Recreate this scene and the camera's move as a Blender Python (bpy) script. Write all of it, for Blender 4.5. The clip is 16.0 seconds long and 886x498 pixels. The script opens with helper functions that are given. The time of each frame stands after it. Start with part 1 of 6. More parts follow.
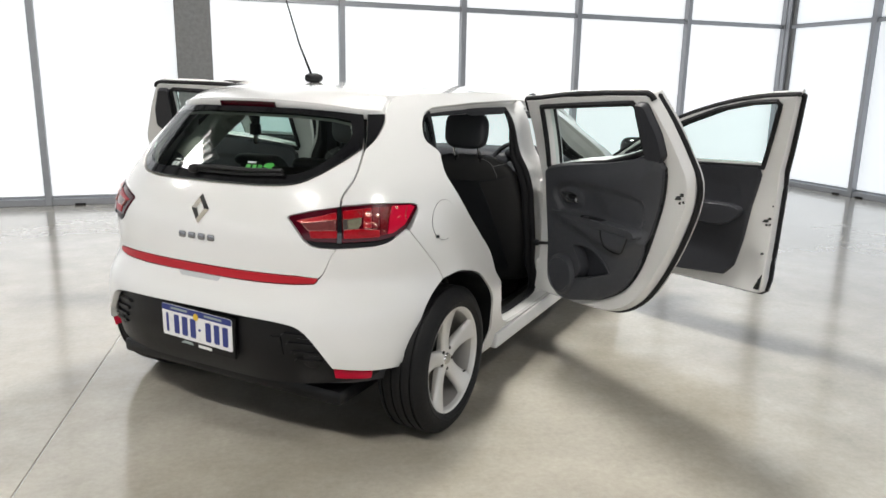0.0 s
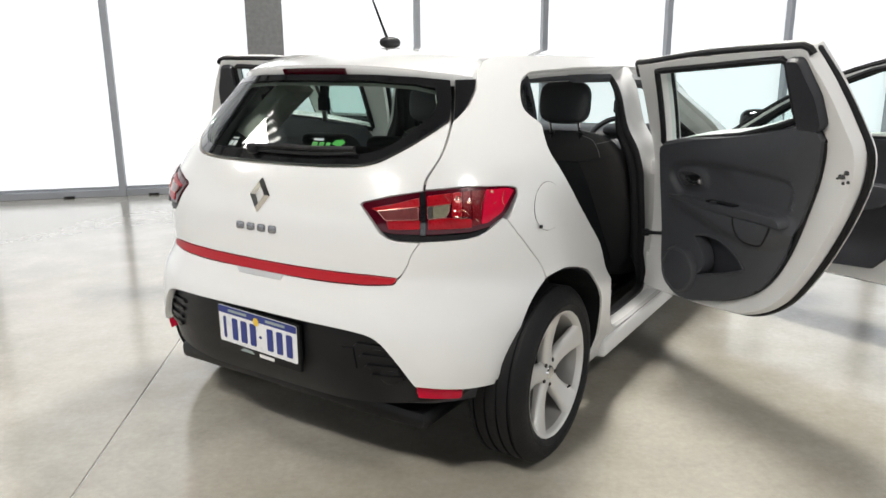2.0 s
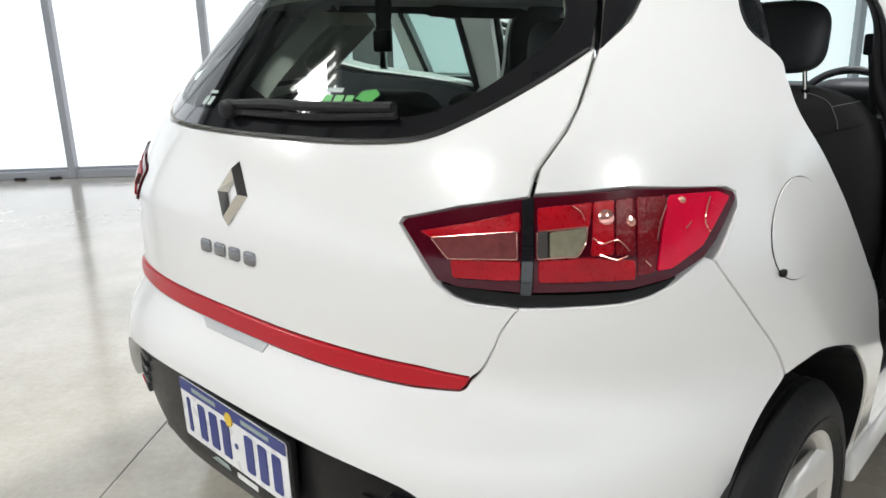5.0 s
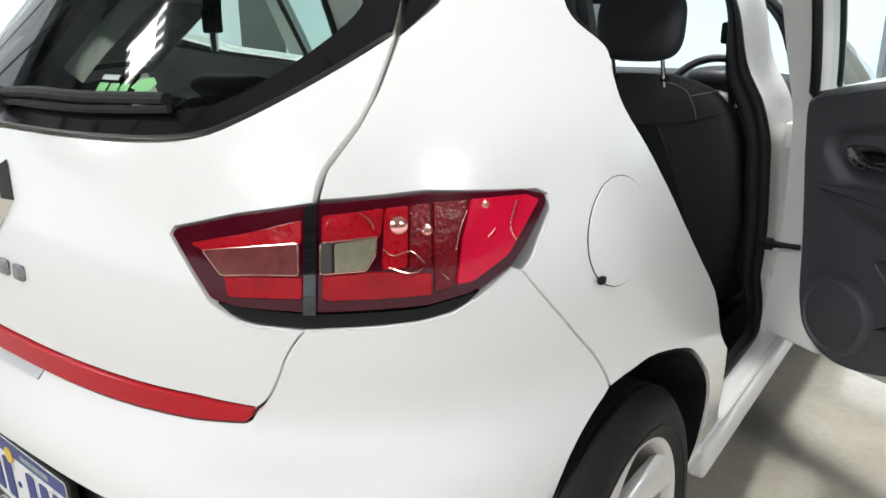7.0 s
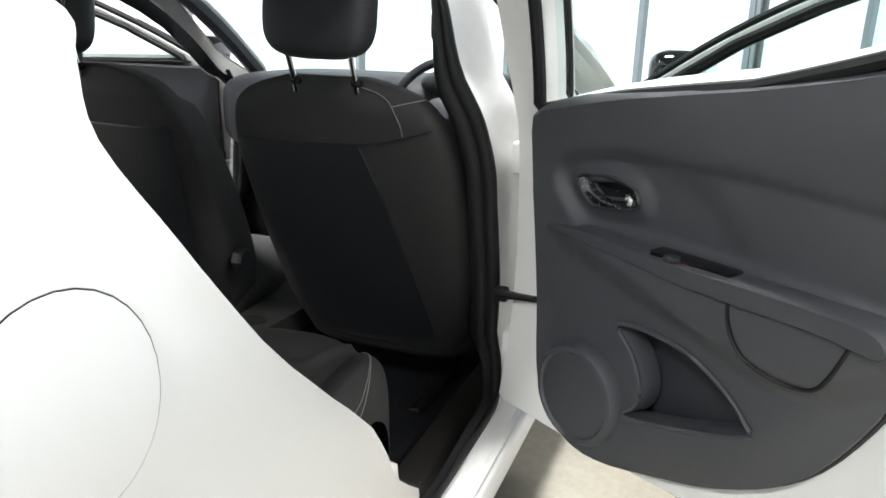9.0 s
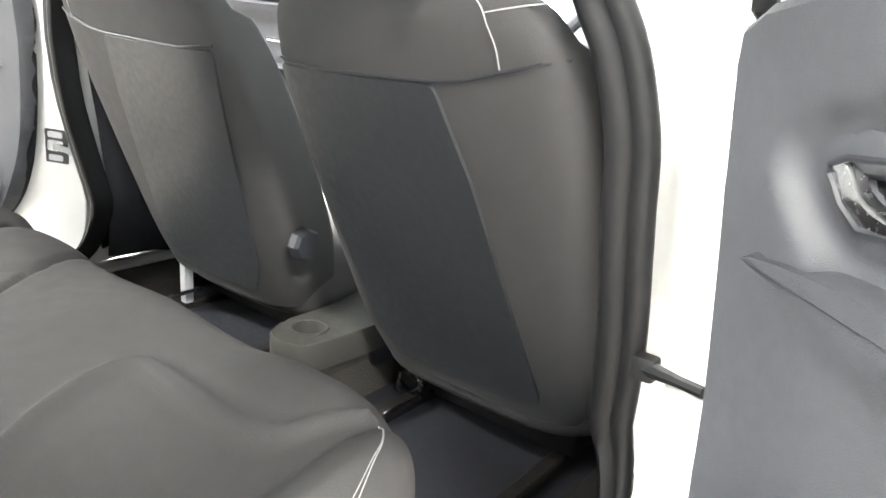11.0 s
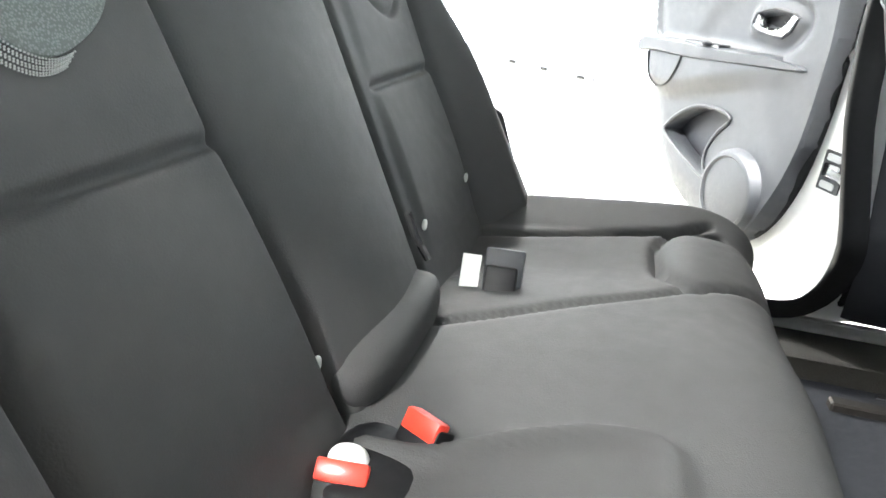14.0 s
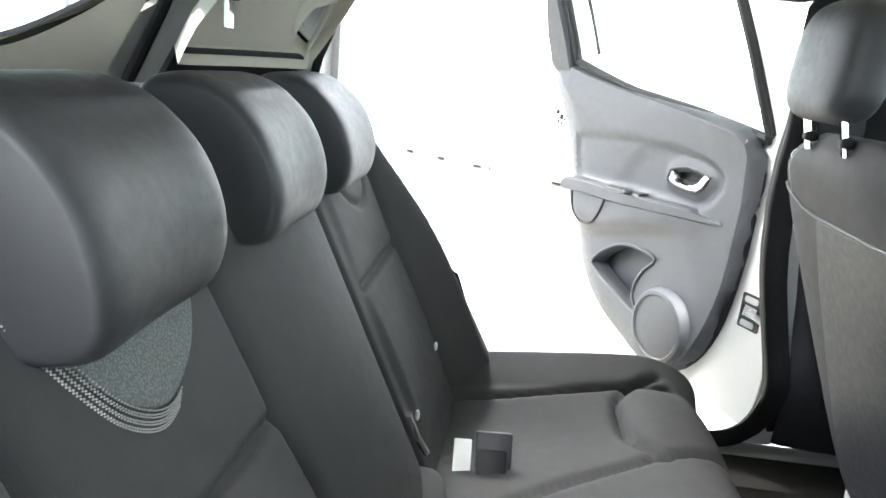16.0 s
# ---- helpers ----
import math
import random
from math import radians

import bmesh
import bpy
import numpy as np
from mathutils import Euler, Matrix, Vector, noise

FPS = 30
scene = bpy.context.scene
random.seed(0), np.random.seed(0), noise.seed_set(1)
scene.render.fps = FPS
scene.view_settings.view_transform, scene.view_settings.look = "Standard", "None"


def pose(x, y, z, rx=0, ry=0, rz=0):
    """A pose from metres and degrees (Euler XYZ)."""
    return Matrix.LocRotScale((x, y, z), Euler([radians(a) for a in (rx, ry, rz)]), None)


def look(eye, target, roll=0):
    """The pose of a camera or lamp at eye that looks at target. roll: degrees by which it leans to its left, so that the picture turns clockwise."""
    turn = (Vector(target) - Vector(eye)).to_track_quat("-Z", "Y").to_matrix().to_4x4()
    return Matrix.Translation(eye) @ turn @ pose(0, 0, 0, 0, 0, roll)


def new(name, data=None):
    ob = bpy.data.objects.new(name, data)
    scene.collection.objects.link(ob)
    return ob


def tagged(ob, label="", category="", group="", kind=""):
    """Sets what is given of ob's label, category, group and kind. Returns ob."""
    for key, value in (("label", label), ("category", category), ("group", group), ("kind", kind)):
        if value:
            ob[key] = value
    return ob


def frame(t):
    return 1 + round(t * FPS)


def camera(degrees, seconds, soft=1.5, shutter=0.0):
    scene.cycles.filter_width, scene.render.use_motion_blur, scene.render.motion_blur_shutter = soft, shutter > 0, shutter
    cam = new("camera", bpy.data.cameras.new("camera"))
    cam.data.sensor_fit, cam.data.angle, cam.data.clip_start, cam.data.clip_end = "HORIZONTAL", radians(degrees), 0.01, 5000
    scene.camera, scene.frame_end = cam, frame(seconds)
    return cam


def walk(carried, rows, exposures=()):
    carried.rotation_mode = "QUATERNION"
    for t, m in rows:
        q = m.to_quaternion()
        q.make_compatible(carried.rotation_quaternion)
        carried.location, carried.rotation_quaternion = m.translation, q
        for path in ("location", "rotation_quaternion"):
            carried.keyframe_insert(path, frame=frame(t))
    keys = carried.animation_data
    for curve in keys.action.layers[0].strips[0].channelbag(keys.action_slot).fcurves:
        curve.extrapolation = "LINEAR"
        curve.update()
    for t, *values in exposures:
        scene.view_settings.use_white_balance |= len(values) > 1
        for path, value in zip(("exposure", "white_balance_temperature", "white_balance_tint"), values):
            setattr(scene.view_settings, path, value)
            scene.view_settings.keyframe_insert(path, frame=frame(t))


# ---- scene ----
from mathutils import geometry

cam = camera(62.8, 16.0, soft=1.6)
PATH = [
    (0, (2.122, -2.568, 1.444), (1.225, -0.837, 0.996), 1.1),
    (0.5, (2.168, -2.587, 1.441), (1.235, -0.874, 0.998), 1.1),
    (1, (2.099, -2.5, 1.426), (1.122, -0.814, 0.975), 0.9),
    (1.5, (1.939, -2.37, 1.392), (0.922, -0.708, 0.94), 0.5),
    (2, (1.81, -2.19, 1.348), (0.746, -0.566, 0.867), -0.4),
    (2.5, (1.73, -1.947, 1.304), (0.577, -0.385, 0.823), -1.0),
    (3, (1.584, -1.723, 1.262), (0.362, -0.219, 0.767), -1.2),
    (3.5, (1.419, -1.523, 1.239), (0.132, -0.079, 0.733), -1.3),
    (4, (1.331, -1.33, 1.21), (-0.003, 0.068, 0.697), -1.2),
    (6.3, (1.042, -1.147, 1.195), (-0.216, 0.294, 0.611), -1.2),
    (6.5, (1.081, -1.116, 1.197), (-0.156, 0.341, 0.608), -1.0),
    (7, (1.219, -1.008, 1.199), (0.075, 0.522, 0.609), -0.5),
    (7.5, (1.336, -0.883, 1.199), (0.38, 0.769, 0.6), 0.3),
    (8, (1.333, -0.729, 1.189), (0.584, 1.024, 0.588), 0.9),
    (8.2, (1.298, -0.648, 1.194), (0.634, 1.14, 0.589), 1.2),
    (10.3, (1.087, 0.06, 1.028), (0.225, 1.785, 0.497), 4.5),
    (10.5, (1.059, 0.125, 1.013), (0.117, 1.803, 0.468), 4.5),
    (11, (1.07, 0.314, 0.995), (-0.086, 1.83, 0.39), 4.7),
    (11.5, (1.058, 0.415, 0.958), (-0.298, 1.73, 0.299), 5.4),
    (12, (0.974, 0.509, 0.934), (-0.593, 1.534, 0.233), 5.8),
    (12.5, (0.918, 0.552, 0.915), (-0.809, 1.251, 0.188), 6.6),
    (13, (0.869, 0.624, 0.892), (-0.967, 0.931, 0.161), 6.8),
    (13.5, (0.84, 0.671, 0.89), (-1.024, 0.588, 0.171), 6.6),
    (14, (0.83, 0.69, 0.914), (-1.002, 0.295, 0.216), 5.8),
    (14.5, (0.83, 0.666, 0.954), (-0.976, 0.092, 0.315), 5.2),
    (15, (0.841, 0.638, 1.027), (-0.972, 0.018, 0.453), 5.2),
    (15.5, (0.854, 0.58, 1.083), (-1.015, 0.103, 0.556), 5.6),
    (16, (0.881, 0.526, 1.114), (-1.054, 0.389, 0.628), 5.1),
]
EXPOSURE = [
    (0.0, -0.5, 6400, 10), (2.0, -0.4, 6400, 10), (4.0, -0.35, 6200, 9), (7.0, -0.2, 6150, 9), (8.2, -0.05, 6100, 8), (9.3, 0.8, 6250, 8), (10.3, 2.85, 6450, 8), (11.0, 3.0, 6450, 8), (12.0, 2.72, 6350, 8),
    (13.0, 3.05, 6250, 7), (13.6, 3.25, 6200, 6), (14.5, 3.25, 6150, 7), (16.0, 2.75, 6100, 8),
]
walk(cam, [(t, look(eye, target, roll)) for t, eye, target, roll in PATH], EXPOSURE)

# ---- world and lamps ----
world = bpy.data.worlds.new("world")
scene.world = world
world.use_nodes = True
world.node_tree.nodes["Background"].inputs[0].default_value = (0.80, 0.88, 1.0, 1)
world.node_tree.nodes["Background"].inputs[1].default_value = 0.5

PANEL_GLOW = 1.12          # daylight through the translucent wall sheets
LAMPS = [(-3.6, -1.3, 80), (3.7, -1.0, 100), (0.2, 1.6, 250), (-5.4, -3.8, 80), (0.4, -3.3, 220)]   # x, y, watts
LAMP_Z = 4.0


# ---- helpers for meshes ----
def lerp(a, b, t):
    return a + (b - a) * t


def smooth_table(xs, ys):
    """A smooth curve through a short table."""
    n = len(xs)
    m = []
    for i in range(n):
        a, b = max(i - 1, 0), min(i + 1, n - 1)
        m.append((ys[b] - ys[a]) / (xs[b] - xs[a]))

    def f(x):
        if x <= xs[0]:
            return ys[0] + m[0] * (x - xs[0])
        if x >= xs[-1]:
            return ys[-1] + m[-1] * (x - xs[-1])
        i = 0
        while x > xs[i + 1]:
            i += 1
        h = xs[i + 1] - xs[i]
        t = (x - xs[i]) / h
        return ((2 * t**3 - 3 * t**2 + 1) * ys[i] + (t**3 - 2 * t**2 + t) * h * m[i]
                + (3 * t**2 - 2 * t**3) * ys[i + 1] + (t**3 - t**2) * h * m[i + 1])
    return f


def spline(pts, closed=False, per=6):
    """Catmull-Rom through points of any dimension."""
    p = [Vector(q).to_3d() if len(q) == 2 else Vector(q) for q in pts]
    n = len(p)
    out = []
    for i in range(n if closed else n - 1):
        a, b, c, d = (p[(i + k) % n] if closed else p[min(max(i + k, 0), n - 1)] for k in (-1, 0, 1, 2))
        for j in range(per):
            t = j / per
            out.append(0.5 * ((2 * b) + (c - a) * t + (2 * a - 5 * b + 4 * c - d) * t * t + (3 * b - a - 3 * c + d) * t**3))
    if not closed:
        out.append(p[-1])
    return out


def rounded(pts, r=0.02, seg=4):
    """A closed polygon with its corners rounded."""
    out = []
    n = len(pts)
    for i in range(n):
        a, b, c = Vector(pts[i - 1][:2]), Vector(pts[i][:2]), Vector(pts[(i + 1) % n][:2])
        u, w = a - b, c - b
        k = min(r, 0.45 * u.length, 0.45 * w.length)
        p, q = b + u.normalized() * k, b + w.normalized() * k
        for j in range(seg + 1):
            t = j / seg
            out.append(tuple((1 - t) ** 2 * p + 2 * t * (1 - t) * b + t * t * q))
    return out


def dense(pts, step, closed=True):
    out = []
    n = len(pts)
    for i in range(n if closed else n - 1):
        a, b = Vector(pts[i][:2]), Vector(pts[(i + 1) % n][:2])
        k = max(1, int((b - a).length / step + 0.5))
        out += [tuple(a.lerp(b, j / k)) for j in range(k)]
    if not closed:
        out.append(tuple(pts[-1][:2]))
    return out


def inside(p, poly):
    x, y = p
    hit = False
    j = len(poly) - 1
    for i in range(len(poly)):
        (xi, yi), (xj, yj) = poly[i], poly[j]
        if (yi > y) != (yj > y) and x < (xj - xi) * (y - yi) / (yj - yi) + xi:
            hit = not hit
        j = i
    return hit


def part(name, bm, material, parent=None, label="", smooth=35):
    """Links a bmesh as one mesh object, under a thing or a part."""
    me = bpy.data.meshes.new(name)
    bm.normal_update()
    bm.to_mesh(me)
    bm.free()
    if smooth:
        me.shade_smooth()
        me.set_sharp_from_angle(angle=radians(smooth))
    mats = material if isinstance(material, (list, tuple)) else [material]
    for m in mats:
        me.materials.append(m)
    ob = new(name, me)
    if parent is not None:
        ob.parent = parent
    if label:
        ob["label"] = label
    return ob


def group(name, parent=None, label=""):
    ob = new(name)
    ob.empty_display_size = 0.1
    if parent is not None:
        ob.parent = parent
    if label:
        ob["label"] = label
    return ob


def sheet(fn, outline, holes=(), step=0.03, thick=0.02, lip=0.003, su=1.0, flip=False):
    """A panel: the outline in (u, v), laid on the surface fn(u, v), with a rounded lip and an edge folded inwards.
    su: metres for one unit of u."""
    poly = [(u * su, v) for u, v in outline]
    poly = dense(poly, step)
    cuts = [dense([(u * su, v) for u, v in h], step) for h in holes]
    pts, edges = [], []
    for loop in [poly] + cuts:
        base = len(pts)
        pts += [Vector(p) for p in loop]
        edges += [(base + i, base + (i + 1) % len(loop)) for i in range(len(loop))]
    border = np.array([p[:] for p in pts])
    x0, y0 = border.min(0)
    x1, y1 = border.max(0)
    near = 0.45 * step
    for i in range(int((x1 - x0) / step) + 1):
        for j in range(int((y1 - y0) / (step * 0.87)) + 1):
            p = (x0 + (i + 0.5 * (j % 2)) * step, y0 + j * step * 0.87)
            if not inside(p, poly) or any(inside(p, c) for c in cuts):
                continue
            if ((border - p) ** 2).sum(1).min() < near * near:
                continue
            pts.append(Vector(p))
    v, _, f, *_ = geometry.delaunay_2d_cdt(pts, edges, [], 0, 1e-6)
    bm = bmesh.new()
    vs = [bm.verts.new(fn(p.x / su, p.y)) for p in v]
    for t in f:
        c = sum((v[i] for i in t), Vector((0, 0))) / 3
        if inside(c[:], poly) and not any(inside(c[:], h) for h in cuts):
            try:
                bm.faces.new([vs[i] for i in (reversed(t) if flip else t)])
            except ValueError:
                pass
    for w in [w for w in bm.verts if not w.link_faces]:
        bm.verts.remove(w)
    fold(bm, thick, lip)
    return bm


def fold(bm, thick, lip):
    """Rounds the open border of a sheet and folds it inwards."""
    bm.normal_update()
    if thick <= 0:
        return
    for depth, out in ((lip, lip * 0.6), (thick, 0.0)):
        rim = [e for e in bm.edges if e.is_boundary]
        if not rim:
            return
        norm, tang = {}, {}
        for e in rim:
            fc = e.link_faces[0]
            c = fc.calc_center_median()
            mid = (e.verts[0].co + e.verts[1].co) / 2
            d = (e.verts[1].co - e.verts[0].co)
            o = d.cross(fc.normal)
            if o.dot(mid - c) < 0:
                o = -o
            for w in e.verts:
                tang[w] = tang.get(w, Vector()) + o.normalized()
        if not hasattr(fold, "keep") or fold.keep[0] is not bm:
            base = {}
            for w in tang:
                total = Vector()
                for q in [w] + [e.other_vert(w) for e in w.link_edges]:
                    for fc in q.link_faces:
                        total += fc.normal * fc.calc_area()
                base[w] = total.normalized()
            fold.keep = (bm, base)
            table = base
        else:
            table = fold.keep[1]
        res = bmesh.ops.extrude_edge_only(bm, edges=rim)
        made = [w for w in res["geom"] if isinstance(w, bmesh.types.BMVert)]
        src = {}
        for e in bm.edges:
            a, b = e.verts
            if a in tang and b not in tang:
                src[b] = a
            elif b in tang and a not in tang:
                src[a] = b
        nxt = {}
        for w in made:
            s = src.get(w)
            if s is None:
                continue
            n = table.get(s, s.normal)
            w.co = s.co - n * depth + tang[s].normalized() * out
            nxt[w] = n
        fold.keep = (bm, nxt)
    fold.keep = (None, {})
    bm.normal_update()


def grid(fn, us, vs, flip=False, wrap=False):
    bm = bmesh.new()
    rows = [[bm.verts.new(fn(u, v)) for u in us] for v in vs]
    nu = len(us)
    for j in range(len(vs) - 1):
        for i in range(nu if wrap else nu - 1):
            q = [rows[j][i], rows[j][(i + 1) % nu], rows[j + 1][(i + 1) % nu], rows[j + 1][i]]
            bm.faces.new(q[::-1] if flip else q)
    bm.normal_update()
    return bm


def lin(a, b, n):
    return [a + (b - a) * i / (n - 1) for i in range(n)]


def box(x0, x1, y0, y1, z0, z1, bevel=0.0, seg=2, bm=None, m=None):
    own = bm is None
    bm = bm or bmesh.new()
    r = bmesh.ops.create_cube(bm, size=1)
    for v in r["verts"]:
        v.co = Vector((lerp(x0, x1, v.co.x + 0.5), lerp(y0, y1, v.co.y + 0.5), lerp(z0, z1, v.co.z + 0.5)))
    if bevel:
        es = list({e for v in r["verts"] for e in v.link_edges})
        out = bmesh.ops.bevel(bm, geom=es, offset=bevel, segments=seg, affect="EDGES", profile=0.5)
        vs = {v for f in out["faces"] for v in f.verts} | {v for v in r["verts"] if v.is_valid}
    else:
        vs = r["verts"]
    if m is not None:
        bmesh.ops.transform(bm, matrix=m, verts=list(vs))
    return bm


def tube(pts, r, sides=8, closed=False, bm=None, cap=True, flat=1.0):
    """A round bar along points."""
    bm = bm or bmesh.new()
    p = [Vector(q) for q in pts]
    n = len(p)
    rings = []
    up = Vector((0, 0, 1))
    for i in range(n):
        a = p[i - 1] if (i or closed) else p[0]
        b = p[(i + 1) % n] if (i < n - 1 or closed) else p[-1]
        d = (b - a).normalized()
        s = d.cross(up)
        if s.length < 0.1:
            s = d.cross(Vector((1, 0, 0)))
        s.normalize()
        u = s.cross(d)
        rr = r[i] if isinstance(r, (list, tuple)) else r
        rings.append([bm.verts.new(p[i] + rr * (math.cos(k * 2 * math.pi / sides) * s + flat * math.sin(k * 2 * math.pi / sides) * u)) for k in range(sides)])
    for i in range(n if closed else n - 1):
        a, b = rings[i], rings[(i + 1) % n]
        for k in range(sides):
            bm.faces.new((a[k], a[(k + 1) % sides], b[(k + 1) % sides], b[k]))
    if cap and not closed:
        bm.faces.new(rings[0][::-1])
        bm.faces.new(rings[-1])
    bmesh.ops.recalc_face_normals(bm, faces=bm.faces)
    return bm


def lathe(profile, m=None, sides=32, bm=None):
    """Turns (radius, height) pairs round the local z axis."""
    bm = bm or bmesh.new()
    rings = []
    for r, h in profile:
        if r < 1e-5:
            rings.append([bm.verts.new((0, 0, h))])
        else:
            rings.append([bm.verts.new((r * math.cos(k * 2 * math.pi / sides), r * math.sin(k * 2 * math.pi / sides), h)) for k in range(sides)])
    for a, b in zip(rings, rings[1:]):
        for k in range(sides):
            q = [a[k % len(a)], a[(k + 1) % len(a)], b[(k + 1) % len(b)], b[k % len(b)]]
            q = list(dict.fromkeys(q))
            if len(q) > 2:
                bm.faces.new(q)
    bmesh.ops.recalc_face_normals(bm, faces=bm.faces)
    if m is not None:
        bmesh.ops.transform(bm, matrix=m, verts=bm.verts)
    return bm


def pillow(cx, cy, cz, wx, wy, wz, ex=4.0, m=None, nu=28, nv=18):
    """A rounded, upholstered block (a superellipsoid)."""
    def f(u, v):
        def c(a, e):
            k = math.cos(a)
            return math.copysign(abs(k) ** e, k)

        def s(a, e):
            k = math.sin(a)
            return math.copysign(abs(k) ** e, k)
        e = 2.0 / ex
        return Vector((cx + wx * c(v, e) * c(u, e), cy + wy * c(v, e) * s(u, e), cz + wz * s(v, e)))
    bm = grid(f, [2 * math.pi * i / nu for i in range(nu)], lin(-math.pi / 2, math.pi / 2, nv), wrap=True)
    bmesh.ops.remove_doubles(bm, verts=bm.verts, dist=1e-5)
    bmesh.ops.recalc_face_normals(bm, faces=bm.faces)
    if m is not None:
        bmesh.ops.transform(bm, matrix=m, verts=bm.verts)
    return bm


# ---- materials ----
def material(name, color, rough=0.5, metal=0.0, vary=0.0, vscale=4.0, bump=0.0, bscale=60.0, coat=0.0, sheen=0.0, spec=0.5, detail=4.0):
    m = bpy.data.materials.new(name)
    m.use_nodes = True
    t = m.node_tree
    b = t.nodes["Principled BSDF"]
    b.inputs["Base Color"].default_value = (*color, 1)
    b.inputs["Roughness"].default_value = rough
    b.inputs["Metallic"].default_value = metal
    b.inputs["Specular IOR Level"].default_value = spec
    b.inputs["Coat Weight"].default_value = coat
    b.inputs["Coat Roughness"].default_value = 0.04
    b.inputs["Sheen Weight"].default_value = sheen
    co = t.nodes.new("ShaderNodeTexCoord")
    if vary:
        n = t.nodes.new("ShaderNodeTexNoise")
        n.inputs["Scale"].default_value = vscale
        n.inputs["Detail"].default_value = detail
        t.links.new(co.outputs["Object"], n.inputs["Vector"])
        r = t.nodes.new("ShaderNodeMapRange")
        r.inputs["To Min"].default_value = 1 - vary
        r.inputs["To Max"].default_value = 1 + vary
        t.links.new(n.outputs["Fac"], r.inputs["Value"])
        x = t.nodes.new("ShaderNodeVectorMath")
        x.operation = "SCALE"
        x.inputs[0].default_value = color
        t.links.new(r.outputs["Result"], x.inputs["Scale"])
        t.links.new(x.outputs["Vector"], b.inputs["Base Color"])
        q = t.nodes.new("ShaderNodeMapRange")
        q.inputs["To Min"].default_value = max(rough - 0.12, 0.02)
        q.inputs["To Max"].default_value = min(rough + 0.12, 1)
        n2 = t.nodes.new("ShaderNodeTexNoise")
        n2.inputs["Scale"].default_value = vscale * 7
        t.links.new(co.outputs["Object"], n2.inputs["Vector"])
        t.links.new(n2.outputs["Fac"], q.inputs["Value"])
        t.links.new(q.outputs["Result"], b.inputs["Roughness"])
    if bump:
        n = t.nodes.new("ShaderNodeTexNoise")
        n.inputs["Scale"].default_value = bscale
        n.inputs["Detail"].default_value = 3
        t.links.new(co.outputs["Object"], n.inputs["Vector"])
        k = t.nodes.new("ShaderNodeBump")
        k.inputs["Strength"].default_value = bump
        k.inputs["Distance"].default_value = 0.002
        t.links.new(n.outputs["Fac"], k.inputs["Height"])
        t.links.new(k.outputs["Normal"], b.inputs["Normal"])
    return m


def weave(name, color, scale=420.0, vary=0.08, rough=0.85, strength=0.25, light=None):
    """Woven cloth: fine crossed relief that fades into noise, with uneven colour."""
    m = material(name, color, rough, vary=vary, vscale=5.0, sheen=0.0, spec=0.2, bump=strength, bscale=scale)
    if light:
        t = m.node_tree
        b = t.nodes["Principled BSDF"]
        co = t.nodes.new("ShaderNodeTexCoord")
        v = t.nodes.new("ShaderNodeTexVoronoi")
        v.inputs["Scale"].default_value = 420.0
        t.links.new(co.outputs["Object"], v.inputs["Vector"])
        r = t.nodes.new("ShaderNodeMapRange")
        r.inputs["From Min"].default_value = 0.25
        r.inputs["From Max"].default_value = 0.6
        t.links.new(v.outputs["Distance"], r.inputs["Value"])
        x = t.nodes.new("ShaderNodeMix")
        x.data_type = "RGBA"
        x.inputs["A"].default_value = (*light, 1)
        x.inputs["B"].default_value = (*color, 1)
        t.links.new(r.outputs["Result"], x.inputs["Factor"])
        t.links.new(x.outputs["Result"], b.inputs["Base Color"])
    return m


def glass(name, tint, gloss=1.0):
    m = bpy.data.materials.new(name)
    m.use_nodes = True
    t = m.node_tree
    t.nodes.remove(t.nodes["Principled BSDF"])
    tr = t.nodes.new("ShaderNodeBsdfTransparent")
    tr.inputs[0].default_value = (*tint, 1)
    gl = t.nodes.new("ShaderNodeBsdfGlossy")
    gl.inputs["Roughness"].default_value = 0.01
    lw = t.nodes.new("ShaderNodeLayerWeight")
    lw.inputs["Blend"].default_value = 0.5
    fp = t.nodes.new("ShaderNodeMath")
    fp.operation = "POWER"
    fp.inputs[1].default_value = 4.0
    t.links.new(lw.outputs["Facing"], fp.inputs[0])
    fr = t.nodes.new("ShaderNodeMath")
    fr.operation = "MULTIPLY_ADD"
    fr.inputs[1].default_value = 0.75
    fr.inputs[2].default_value = 0.05
    t.links.new(fp.outputs[0], fr.inputs[0])
    mu = t.nodes.new("ShaderNodeMath")
    mu.operation = "MULTIPLY"
    mu.inputs[1].default_value = gloss
    mx = t.nodes.new("ShaderNodeMixShader")
    t.links.new(fr.outputs[0], mu.inputs[0])
    t.links.new(mu.outputs[0], mx.inputs[0])
    t.links.new(tr.outputs[0], mx.inputs[1])
    t.links.new(gl.outputs[0], mx.inputs[2])
    t.links.new(mx.outputs[0], t.nodes["Material Output"].inputs["Surface"])
    return m


